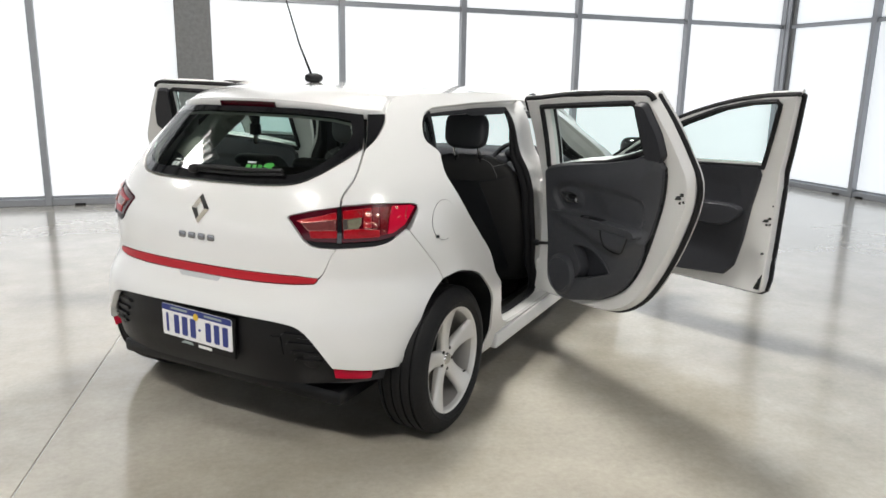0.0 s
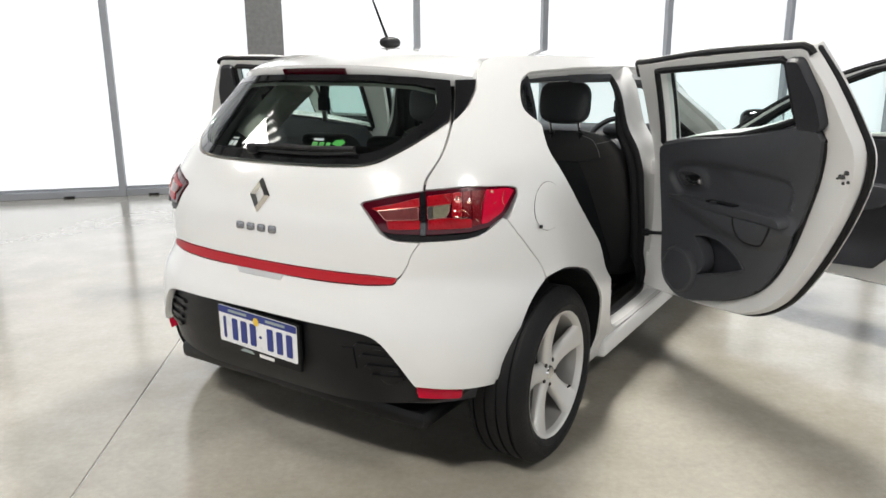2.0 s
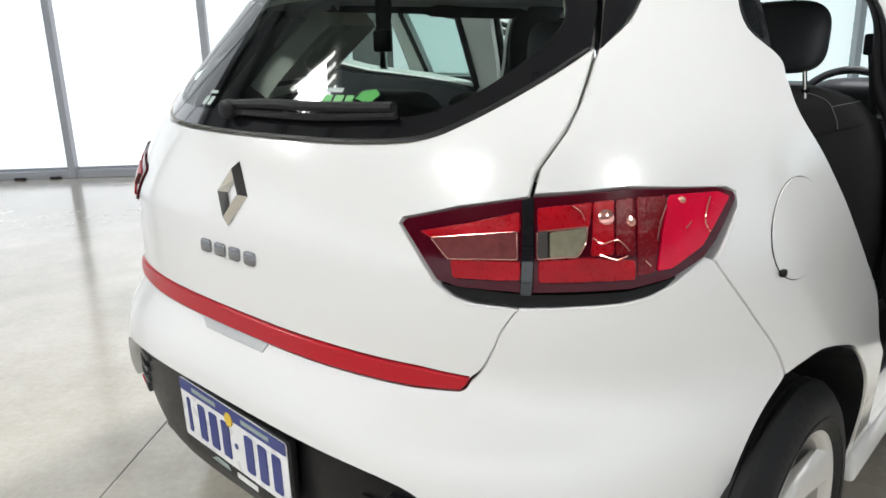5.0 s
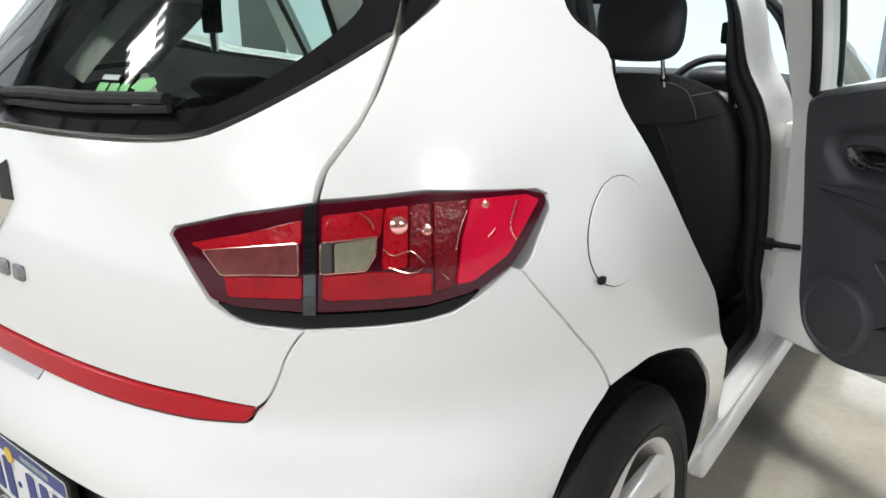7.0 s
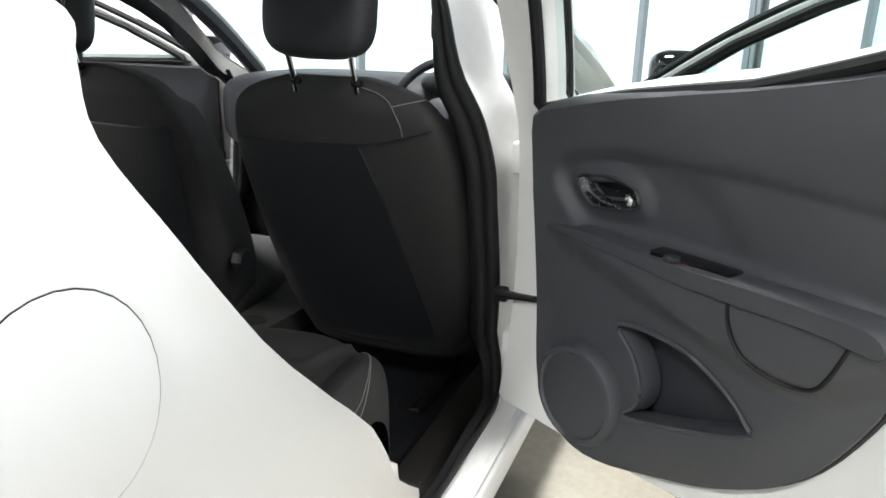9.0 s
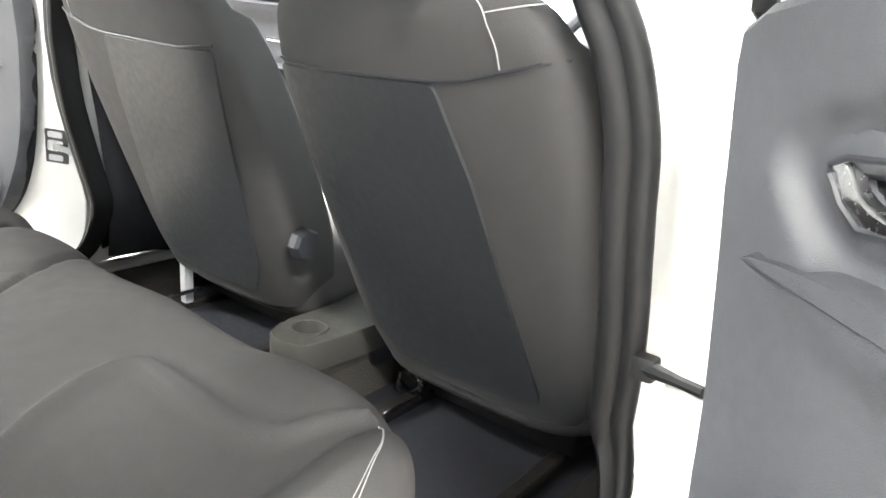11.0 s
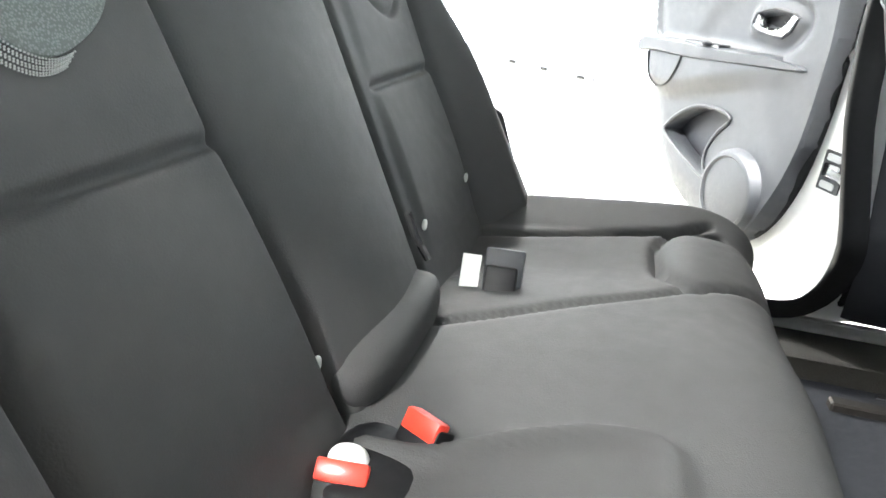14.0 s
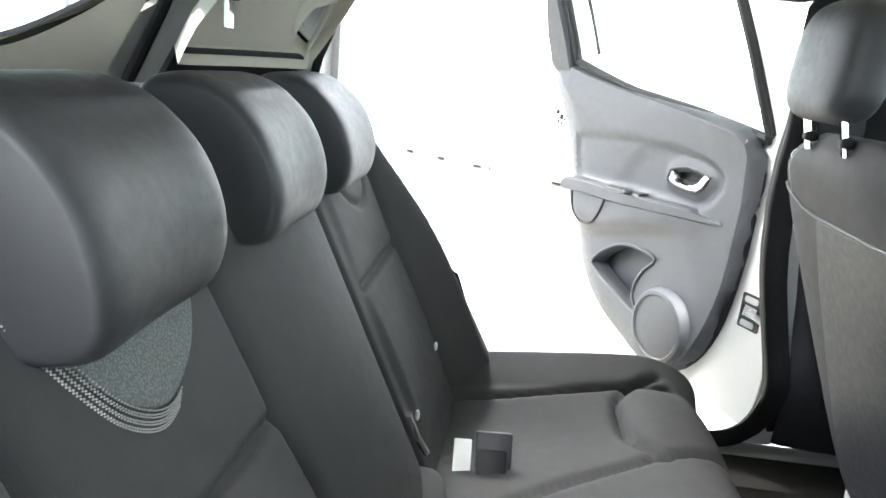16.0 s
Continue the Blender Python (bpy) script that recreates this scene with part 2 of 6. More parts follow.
def glow(name, color, power, streak=0.0):
    """Something that gives off light; streak: faint level bands of a corrugated sheet."""
    m = bpy.data.materials.new(name)
    m.use_nodes = True
    t = m.node_tree
    b = t.nodes["Principled BSDF"]
    b.inputs["Base Color"].default_value = (0.6, 0.6, 0.6, 1)
    b.inputs["Roughness"].default_value = 0.4
    b.inputs["Emission Color"].default_value = (*color, 1)
    b.inputs["Emission Strength"].default_value = power
    if streak:
        co = t.nodes.new("ShaderNodeTexCoord")
        mp = t.nodes.new("ShaderNodeMapping")
        mp.inputs["Scale"].default_value = (0.25, 0.25, 6.0)
        n = t.nodes.new("ShaderNodeTexNoise")
        n.inputs["Scale"].default_value = 2.5
        n.inputs["Detail"].default_value = 5
        r = t.nodes.new("ShaderNodeMapRange")
        r.inputs["To Min"].default_value = power * (1 - streak)
        r.inputs["To Max"].default_value = power * (1 + streak)
        t.links.new(co.outputs["Object"], mp.inputs[0])
        t.links.new(mp.outputs[0], n.inputs["Vector"])
        t.links.new(n.outputs["Fac"], r.inputs["Value"])
        t.links.new(r.outputs["Result"], b.inputs["Emission Strength"])
    return m


def concrete_floor():
    m = material("polished_concrete", (0.40, 0.385, 0.35), 0.2, spec=0.5, coat=0.7)
    t = m.node_tree
    b = t.nodes["Principled BSDF"]
    b.inputs["Coat Roughness"].default_value = 0.12
    co = t.nodes.new("ShaderNodeTexCoord")

    def noise_node(scale, detail, rough=0.6):
        n = t.nodes.new("ShaderNodeTexNoise")
        n.inputs["Scale"].default_value = scale
        n.inputs["Detail"].default_value = detail
        n.inputs["Roughness"].default_value = rough
        t.links.new(co.outputs["Object"], n.inputs["Vector"])
        return n
    big, fine, stain = noise_node(0.9, 5), noise_node(38, 6, 0.7), noise_node(2.7, 8, 0.65)
    ramp = t.nodes.new("ShaderNodeValToRGB")
    ramp.color_ramp.elements[0].position = 0.3
    ramp.color_ramp.elements[0].color = (0.305, 0.275, 0.222, 1)
    ramp.color_ramp.elements[1].position = 0.7
    ramp.color_ramp.elements[1].color = (0.47, 0.442, 0.385, 1)
    t.links.new(big.outputs["Fac"], ramp.inputs["Fac"])
    mx = t.nodes.new("ShaderNodeMix")
    mx.data_type, mx.blend_type = "RGBA", "OVERLAY"
    mx.inputs["Factor"].default_value = 0.22
    t.links.new(ramp.outputs["Color"], mx.inputs["A"])
    t.links.new(fine.outputs["Fac"], mx.inputs["B"])
    mx2 = t.nodes.new("ShaderNodeMix")
    mx2.data_type, mx2.blend_type = "RGBA", "OVERLAY"
    mx2.inputs["Factor"].default_value = 0.3
    t.links.new(mx.outputs["Result"], mx2.inputs["A"])
    t.links.new(stain.outputs["Fac"], mx2.inputs["B"])
    t.links.new(mx2.outputs["Result"], b.inputs["Base Color"])
    r = t.nodes.new("ShaderNodeMapRange")
    r.inputs["To Min"].default_value = 0.08
    r.inputs["To Max"].default_value = 0.27
    t.links.new(stain.outputs["Fac"], r.inputs["Value"])
    t.links.new(r.outputs["Result"], b.inputs["Roughness"])
    k = t.nodes.new("ShaderNodeBump")
    k.inputs["Strength"].default_value = 0.05
    k.inputs["Distance"].default_value = 0.004
    t.links.new(stain.outputs["Fac"], k.inputs["Height"])
    t.links.new(k.outputs["Normal"], b.inputs["Normal"])
    return m


PAINT = material("white_car_paint", (0.70, 0.697, 0.685), 0.24, coat=1.0)
JAMB = material("white_door_jamb_paint", (0.70, 0.697, 0.685), 0.34, coat=0.4)
CONSOLE_GREY = material("grey_console_plastic", (0.045, 0.044, 0.040), 0.5, vary=0.06, vscale=8, bump=0.3, bscale=700, spec=0.3)
STRAP_GREY = material("pale_grey_strap", (0.45, 0.46, 0.47), 0.4)
GLOSS_BLACK = material("gloss_black", (0.006, 0.006, 0.007), 0.08, coat=1.0)
BUMPER_BLACK = material("black_bumper_plastic", (0.0055, 0.0055, 0.0065), 0.36, vary=0.15, vscale=20, bump=0.12, bscale=900, spec=0.25)
RUBBER = material("black_rubber_seal", (0.006, 0.006, 0.007), 0.55, vary=0.15, vscale=12, spec=0.3)
TYRE = material("tyre_rubber", (0.0065, 0.0065, 0.007), 0.6, vary=0.25, vscale=14, bump=0.15, bscale=300, spec=0.25)
ALLOY = material("silver_alloy", (0.62, 0.61, 0.59), 0.36, metal=0.3, vary=0.03, vscale=6, coat=0.5)
# darker copy of the alloy: paints the shade inside the wheel barrel
ALLOY_SHADED = material("shaded_alloy_barrel", (0.36, 0.35, 0.33), 0.45, metal=0.5, vary=0.12, vscale=8)
DARK_METAL = material("dark_brake_metal", (0.06, 0.055, 0.05), 0.5, metal=0.8, vary=0.3, vscale=30)
CHROME = material("chrome", (0.78, 0.78, 0.78), 0.09, metal=1.0)
CHROME_SATIN = material("satin_chrome", (0.50, 0.505, 0.515), 0.24, metal=1.0, vary=0.05, vscale=20)
CHROME_DARK = material("smoked_chrome", (0.30, 0.30, 0.31), 0.16, metal=1.0)
RED_TRIM = material("red_trim_strip", (0.38, 0.006, 0.014), 0.35, coat=0.15, spec=0.25)
RED_LENS = material("red_lamp_lens", (0.30, 0.0015, 0.007), 0.30, coat=0.22, spec=0.15, vary=0.55, vscale=22, bump=0.9, bscale=70)
DEEP_RED = material("deep_red_lamp_bowl", (0.12, 0.001, 0.004), 0.25, coat=0.25, spec=0.2, vary=0.5, vscale=30, bump=0.8, bscale=110)
GLINT = material("pale_lamp_glint", (0.85, 0.42, 0.36), 0.18, metal=0.9, vary=0.2, vscale=60)
DARK_RED = material("dark_red_lamp_border", (0.05, 0.001, 0.006), 0.12, coat=0.2, spec=0.3)
BRIGHT_RED = material("bright_red_reflector", (0.50, 0.002, 0.028), 0.22, coat=0.25, spec=0.2, vary=0.3, vscale=18, bump=0.5, bscale=60)
CLEAR_LENS = material("clear_lamp_lens", (0.26, 0.24, 0.17), 0.15, coat=0.6, metal=0.4, vary=0.35, vscale=70, bump=0.5, bscale=160)
SMOKED_LENS = material("smoked_red_lens", (0.13, 0.03, 0.03), 0.2, coat=0.4, metal=0.1, vary=0.4, vscale=60, bump=0.4, bscale=160)
REAR_GLASS = glass("rear_window_glass", (0.50, 0.60, 0.56), 1.0)
SIDE_GLASS = glass("side_window_glass", (0.80, 0.90, 0.88), 0.9)
CLOTH = weave("charcoal_seat_cloth", (0.057, 0.056, 0.0565), rough=0.72)
CLOTH_DARK = material("charcoal_leatherette", (0.026, 0.0275, 0.031), 0.52, vary=0.10, vscale=10, bump=0.10, bscale=520)
CLOTH_LIGHT = weave("light_mesh_cloth", (0.125, 0.135, 0.132), scale=620, strength=0.5, light=(0.20, 0.215, 0.21))
STITCH = material("pale_thread", (0.36, 0.36, 0.35), 0.7)
TRIM = material("grey_door_plastic", (0.046, 0.048, 0.055), 0.5, vary=0.06, vscale=8, bump=0.35, bscale=700)
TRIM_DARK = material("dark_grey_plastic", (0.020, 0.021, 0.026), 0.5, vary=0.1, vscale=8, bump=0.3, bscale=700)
CARPET = material("charcoal_carpet", (0.024, 0.022, 0.019), 0.95, vary=0.35, vscale=60, bump=1.0, bscale=260)
LINING = material("beige_headlining", (0.66, 0.63, 0.56), 0.85, vary=0.04, vscale=10, bump=0.3, bscale=500)
BELT = weave("black_seat_belt", (0.016, 0.016, 0.018), scale=900, strength=0.4)
BUCKLE_RED = material("red_release_button", (0.75, 0.045, 0.025), 0.35, vary=0.05)
WHITE_LABEL = material("white_label", (0.78, 0.78, 0.76), 0.45, vary=0.04)
PLATE_WHITE = material("white_plate", (0.82, 0.82, 0.82), 0.3, vary=0.03, coat=0.3)
PLATE_BLUE = material("blue_plate_ink", (0.02, 0.035, 0.20), 0.35)
YELLOW = material("yellow_print", (0.75, 0.5, 0.05), 0.4)
GREEN = material("green_sticker", (0.03, 0.25, 0.03), 0.4)
GREY_PRINT = material("grey_print", (0.30, 0.36, 0.34), 0.5)
FLOOR = concrete_floor()
ALU = material("grey_aluminium_section", (0.34, 0.35, 0.37), 0.4, metal=0.5, vary=0.1, vscale=5)
GALV = material("galvanised_steel", (0.20, 0.20, 0.20), 0.5, metal=0.35, vary=0.32, vscale=26, bump=0.1, detail=8)
ROOF_SHEET = material("grey_roof_sheet", (0.16, 0.165, 0.17), 0.6, vary=0.1, vscale=1.5)
STEEL_DARK = material("dark_roof_steel", (0.05, 0.05, 0.055), 0.55, vary=0.1, vscale=3)
WALL_PAINT = material("pale_grey_wall_sheet", (0.62, 0.63, 0.64), 0.5, vary=0.05, vscale=1.2)
# copies of one sheet; each wall's light level is set in its glow
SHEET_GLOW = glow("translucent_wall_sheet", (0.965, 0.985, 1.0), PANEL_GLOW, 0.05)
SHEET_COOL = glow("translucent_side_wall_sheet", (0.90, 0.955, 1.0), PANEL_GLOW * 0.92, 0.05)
SHEET_FAR = glow("far_glow_sheet", (0.95, 0.975, 1.0), PANEL_GLOW * 0.95, 0.05)
SHEET_FILL = glow("fill_glow_sheet", (0.95, 0.975, 1.0), PANEL_GLOW * 1.15, 0.05)
TUBE_GLOW = glow("lamp_tube", (1.0, 0.97, 0.92), 14.0)


# ---- the hall: floor, walls of translucent sheets, roof ----
CORNER = Vector((1.38, 10.04, 0))
ALONG = Vector((-0.683, -0.7304, 0))     # along the glazed wall, away from the corner
ASIDE = Vector((0.7304, -0.683, 0))      # along the side wall, away from the corner
HALL = Matrix.Translation(CORNER) @ Matrix((ALONG, ASIDE, Vector((0, 0, 1)))).transposed().to_4x4()
HALL_L, HALL_W, HALL_H = 24.0, 20.0, 4.7

floor = tagged(group("floor"), "polished grey-brown concrete slab floor with saw-cut joints", "floor", kind="structure")
JOINT = Vector((0.63, -0.7766, 0))      # the saw cuts run a little askew to the walls
floor.matrix_basis = Matrix.Translation(CORNER) @ Matrix((Vector((-0.7766, -0.63, 0)), JOINT, Vector((0, 0, 1)))).transposed().to_4x4()
joints = [-7.6, 0.37, 8.37, 16.37, 24.37, 28.0]
for a, b in zip(joints, joints[1:]):
    slab = part("slab", box(a + 0.0015, b - 0.0015, -4.5, HALL_W + 3.0, -0.12, 0.0, 0.003, 1), FLOOR, floor, smooth=0)
part("subfloor", box(-7.6, 28.0, -4.5, HALL_W + 3.0, -0.3, -0.004), WALL_PAINT, floor, smooth=0)


def glazed_wall(name, length, matrix, sheet_mat, posts, label):
    """Local x along the wall, y out of the hall, z up."""
    wall = tagged(group(name), label, "wall", kind="structure")
    wall.matrix_basis = matrix
    levels = [0.075, 2.36, HALL_H]
    for a, b in zip(posts, posts[1:]):
        for lo, hi in zip(levels, levels[1:]):
            bm = box(a + 0.02, b - 0.02, 0.02, 0.05, lo + 0.01, hi - 0.02)
            # past 13 m wall_1 gets its own glow, tuned for light entering the car
            part("translucent_sheet", bm, SHEET_FAR if name == "wall_1" and a > 13 else sheet_mat, wall, smooth=0)
            part("glazing_bead", box(a + 0.02, b - 0.02, -0.004, 0.018, lo + 0.012, lo + 0.03, 0.003, 1), ALU, wall, smooth=0)
        part("transom", box(a + 0.036, b - 0.036, -0.045, 0.03, 2.325, 2.375, 0.004, 1), ALU, wall, smooth=0)
        part("bottom_rail", box(a + 0.036, b - 0.036, -0.05, 0.06, 0.0, 0.07, 0.004, 1), ALU, wall, smooth=0)
    for p in posts:
        part("mullion", box(p - 0.035, p + 0.035, -0.075, 0.06, 0.0, HALL_H, 0.005, 1), ALU, wall, smooth=0)
    for i in range(int(length / 0.8)):
        x = 0.35 + 0.8 * i + 0.25 * math.sin(i * 2.4)
        part("rail_foot", box(x, x + 0.11, -0.075, -0.052, 0.001, 0.022, 0.004, 1), RUBBER, wall, smooth=0)
    return wall


def wall_frame(origin, direction, outward):
    return Matrix.Translation(origin) @ Matrix((direction, outward, Vector((0, 0, 1)))).transposed().to_4x4()


posts_1 = [0.04, 1.80, 3.58, 5.25, 6.83, 8.42, 10.20, 11.64, 13.2, 14.8, 16.4, 18.0, 19.6, 21.2, 22.8, HALL_L - 0.05]
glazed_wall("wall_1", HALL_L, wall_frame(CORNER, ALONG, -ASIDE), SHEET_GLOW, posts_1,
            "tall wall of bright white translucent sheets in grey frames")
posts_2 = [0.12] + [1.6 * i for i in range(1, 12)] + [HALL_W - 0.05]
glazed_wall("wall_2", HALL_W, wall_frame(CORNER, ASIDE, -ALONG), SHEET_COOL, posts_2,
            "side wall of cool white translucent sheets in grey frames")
# walls 3 and 4 are unseen; their glow is added as fill light
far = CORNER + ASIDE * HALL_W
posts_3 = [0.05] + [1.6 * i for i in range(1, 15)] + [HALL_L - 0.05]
glazed_wall("wall_3", HALL_L, wall_frame(far, ALONG, ASIDE), SHEET_FILL, posts_3,
            "tall unseen wall of white translucent sheets behind the camera, its glow added as fill")
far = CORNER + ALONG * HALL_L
glazed_wall("wall_4", HALL_W, wall_frame(far, ASIDE, ALONG), SHEET_FAR, [0.05] + posts_2[1:],
            "unseen end wall of white translucent sheets in grey frames, its glow added as fill")


def column(x, y):
    """A galvanised steel I-section."""
    ob = group("steel_column")
    part("web", box(-0.012, 0.012, -0.12, 0.12, 0.012, HALL_H), GALV, ob, smooth=0)
    for s in (-1, 1):
        part("flange", box(-0.19, 0.19, s * 0.135 - 0.015, s * 0.135 + 0.015, 0.012, HALL_H, 0.004, 1), GALV, ob, smooth=0)
    part("channel", box(-0.19, -0.11, -0.205, -0.152, 0.012, HALL_H, 0.006, 1), ALU, ob, smooth=0)
    part("channel", box(0.13, 0.19, -0.205, -0.152, 0.012, HALL_H, 0.006, 1), ALU, ob, smooth=0)
    part("base_plate", box(-0.22, 0.22, -0.22, 0.22, 0, 0.011), GALV, ob, smooth=0)
    tagged(ob, "mottled galvanised steel column standing against the bright wall", "column", "steel columns")
    ob.matrix_basis = HALL @ pose(x, y, 0)
    return ob


column(8.56, 0.30)
column(16.4, 0.30)
post = tagged(part("corner_post", box(-0.16, 0.035, 0.045, 0.20, 0, HALL_H, 0.01, 1), GALV, smooth=0),
              "grey folded metal corner post between two walls", "post")
post.matrix_basis = HALL

ceiling = tagged(part("ceiling", box(-0.2, HALL_L + 0.2, -0.2, HALL_W + 0.2, HALL_H, HALL_H + 0.1), ROOF_SHEET, smooth=0),
                 "grey ribbed metal roof sheeting", "ceiling", kind="structure")
ceiling.matrix_basis = HALL
for i in range(15):
    b = tagged(part("roof_purlin", box(0.02, HALL_L - 0.02, 0.8 + 1.3 * i, 0.88 + 1.3 * i, HALL_H - 0.2, HALL_H - 0.002), STEEL_DARK, smooth=0),
               "dark steel roof purlin under the sheeting", "purlin", "roof purlins")
    b.matrix_basis = HALL


def ceiling_lamp(x, y, watts):
    ob = group("ceiling_lamp")
    part("housing", box(-0.5, 0.5, -0.3, 0.3, 0.02, 0.09, 0.01, 1), WHITE_LABEL, ob, smooth=0)
    for k in range(4):
        yy = -0.21 + 0.14 * k
        part("tube", box(-0.46, 0.46, yy - 0.028, yy + 0.028, 0.0, 0.02, 0.008, 1), TUBE_GLOW, ob, smooth=0)
    for sx in (-0.4, 0.4):
        part("hanger", box(sx - 0.006, sx + 0.006, -0.006, 0.006, 0.09, HALL_H - LAMP_Z), STEEL_DARK, ob, smooth=0)
    tagged(ob, "hanging white lamp with four bright tubes", "lamp", "ceiling lamps")
    ob.matrix_basis = pose(x, y, LAMP_Z, 0, 0, 20)
    lamp = bpy.data.lights.new("lamp_light", "AREA")
    lamp.shape, lamp.size, lamp.size_y = "RECTANGLE", 0.6, 0.4
    lamp.energy, lamp.color = watts, (1.0, 0.965, 0.91)
    li = new("lamp_light", lamp)
    li.matrix_basis = pose(x, y, LAMP_Z - 0.02, 0, 0, 20)
    return ob


for x, y, watts in LAMPS:
    ceiling_lamp(x, y, watts)


# ---- the car: rear axle at y = 0, x to its right, facing +y ----
car = tagged(group("hatchback_car"), "white five-door hatchback with all its doors standing open", "car")

BODY_Z = [0.15, 0.25, 0.40, 0.50, 0.60, 0.70, 0.80, 0.90, 1.00, 1.06, 1.15, 1.25, 1.35, 1.40]
body_rear = smooth_table(BODY_Z, [-0.47, -0.55, -0.60, -0.61, -0.605, -0.566, -0.555, -0.545, -0.513, -0.482, -0.41, -0.325, -0.24, -0.19])
body_side = smooth_table(BODY_Z, [0.79, 0.82, 0.85, 0.86, 0.866, 0.866, 0.862, 0.855, 0.83, 0.805, 0.75, 0.685, 0.61, 0.56])
body_round = smooth_table(BODY_Z, [4, 3.9, 3.7, 3.5, 3.3, 3.05, 3.15, 3.2, 3.05, 3.0, 3.0, 3.0, 3.0, 3.0])
YC, KY, DEG = 0.45, 0.02, 0.0165


def skin(th, z, off=0.0):
    """A point of the outer skin. th: 0 at the middle of the tail, 90 where the side begins to run straight, then 0.02 m of length each."""
    a, s = abs(th), (1 if th >= 0 else -1)
    yr, xs, n = body_rear(z), body_side(z), body_round(z)
    if a > 90:
        p = Vector((xs, YC + (a - 90) * KY, z))
        nose = max(0.0, p.y - 2.3)
        p.x -= 0.10 * nose * nose
    else:
        c, si = math.cos(radians(a)), math.sin(radians(a))
        p = Vector((xs * max(si, 0) ** (2 / n), YC - (YC - yr) * max(c, 0) ** (2 / n), z))
    p.x *= s
    if off:
        p += off * skin_normal(th, z)
    return p


def skin_normal(th, z):
    """The way out of the skin, from its slope in level and height."""
    def g(p):
        yr, xs, n = body_rear(p.z), body_side(p.z), body_round(p.z)
        if p.y >= YC:
            return abs(p.x) - xs
        return ((abs(p.x) / xs) ** n + ((YC - p.y) / (YC - yr)) ** n - 1) * 0.5
    p = skin(th, z)
    h = 1e-3
    v = Vector([g(p + h * e) - g(p - h * e) for e in (Vector((1, 0, 0)), Vector((0, 1, 0)), Vector((0, 0, 1)))])
    return v.normalized()


def on_skin(off=0.0):
    return lambda u, z: skin(u, z, off)


def mirror_th(pts):
    return [(-u, z) for u, z in pts]


def th_of(y):
    return 90 + (y - YC) / KY


def shrink(pts, d=0.0025):
    """Moves a closed outline (th, z) inwards by d metres."""
    p = [Vector((u * DEG, v)) for u, v in pts]
    area = sum(p[i - 1].x * p[i].y - p[i].x * p[i - 1].y for i in range(len(p)))
    sgn = 1 if area > 0 else -1
    out = []
    for i in range(len(p)):
        a, b, c = p[i - 1], p[i], p[(i + 1) % len(p)]
        n1 = Vector((-(b - a).y, (b - a).x)).normalized()
        n2 = Vector((-(c - b).y, (c - b).x)).normalized()
        n = (n1 + n2)
        n = n.normalized() if n.length > 1e-6 else n1
        q = b + sgn * d * n
        out.append((q.x / DEG, q.y))
    return out


def panel(name, outline, mat, off=0.0, holes=(), step=0.03, thick=0.022, lip=0.003, gap=0.0025, parent=None, label=""):
    o = shrink(outline, gap) if gap else outline
    flip = sum(o[i - 1][0] * o[i][1] - o[i][0] * o[i - 1][1] for i in range(len(o))) < 0
    bm = sheet(on_skin(off), o, holes, step, thick, lip, DEG)
    bmesh.ops.recalc_face_normals(bm, faces=bm.faces)
    c = sum((f.calc_area() * f.normal.dot(f.calc_center_median() - Vector((0, 0.9, 0.7))) for f in bm.faces), 0.0)
    if c < 0:
        bmesh.ops.reverse_faces(bm, faces=bm.faces)
    return part(name, bm, mat, parent or car, label)


def pts2(sp):
    return [(p.x, p.y) for p in sp]


def both(pts):
    """A right-hand line from the middle outwards, continued to its mirror image on the left: left end to right end."""
    return mirror_th(pts)[::-1] + [p for p in pts if p[0] > 0.01]


# lines of the tail, from the middle to the right
glass_low = pts2(spline([(0, 1.050), (12, 1.054), (20, 1.064), (26, 1.092), (35, 1.146), (42.0, 1.190)], per=4))
gap_top = pts2(spline([(42.5, 1.190), (40.2, 1.118), (38.3, 1.076), (35.0, 1.027), (34.1, 0.992)], per=4))
lamp_top_in = [(34.0, 0.988), (25.6, 0.973), (18.8, 0.953)]
lamp_in = [(18.4, 0.946), (22.6, 0.872), (24.6, 0.852), (27.2, 0.844), (32.9, 0.839)]
gap_low = pts2(spline([(32.9, 0.839), (31.0, 0.805), (30.0, 0.770), (28.9, 0.740), (27.4, 0.722)], per=3))
red_top = [(0, 0.732), (10, 0.733), (21, 0.732), (27.4, 0.727)]
red_low = [(0, 0.700), (10, 0.702), (21, 0.704), (26.6, 0.709)]

# tailgate
right = glass_low[1:] + gap_top + lamp_top_in + lamp_in + gap_low[1:] + red_top[::-1]
tailgate = group("tailgate", car)
panel("tailgate_skin", right + mirror_th(right)[::-1][:], PAINT, step=0.026, gap=0.0042, parent=tailgate, label="white tailgate panel")
strip = [p for p in red_low] + [(27.3, 0.718)] + red_top[::-1] + mirror_th(red_top)[1:] + [(-27.3, 0.718)] + mirror_th(red_low)[::-1][:-1]
panel("red_strip", strip, RED_TRIM, off=0.005, step=0.02, thick=0.02, gap=0.001, parent=tailgate, label="dark red trim strip along the tailgate edge")
# recess in the white bumper; the grey paints its shade
panel("grip_recess_shade", [(-1.5, 0.681), (2.4, 0.681), (3.0, 0.702), (-2.2, 0.702)], STRAP_GREY, off=0.002, step=0.012, thick=0.006, gap=0, parent=tailgate)

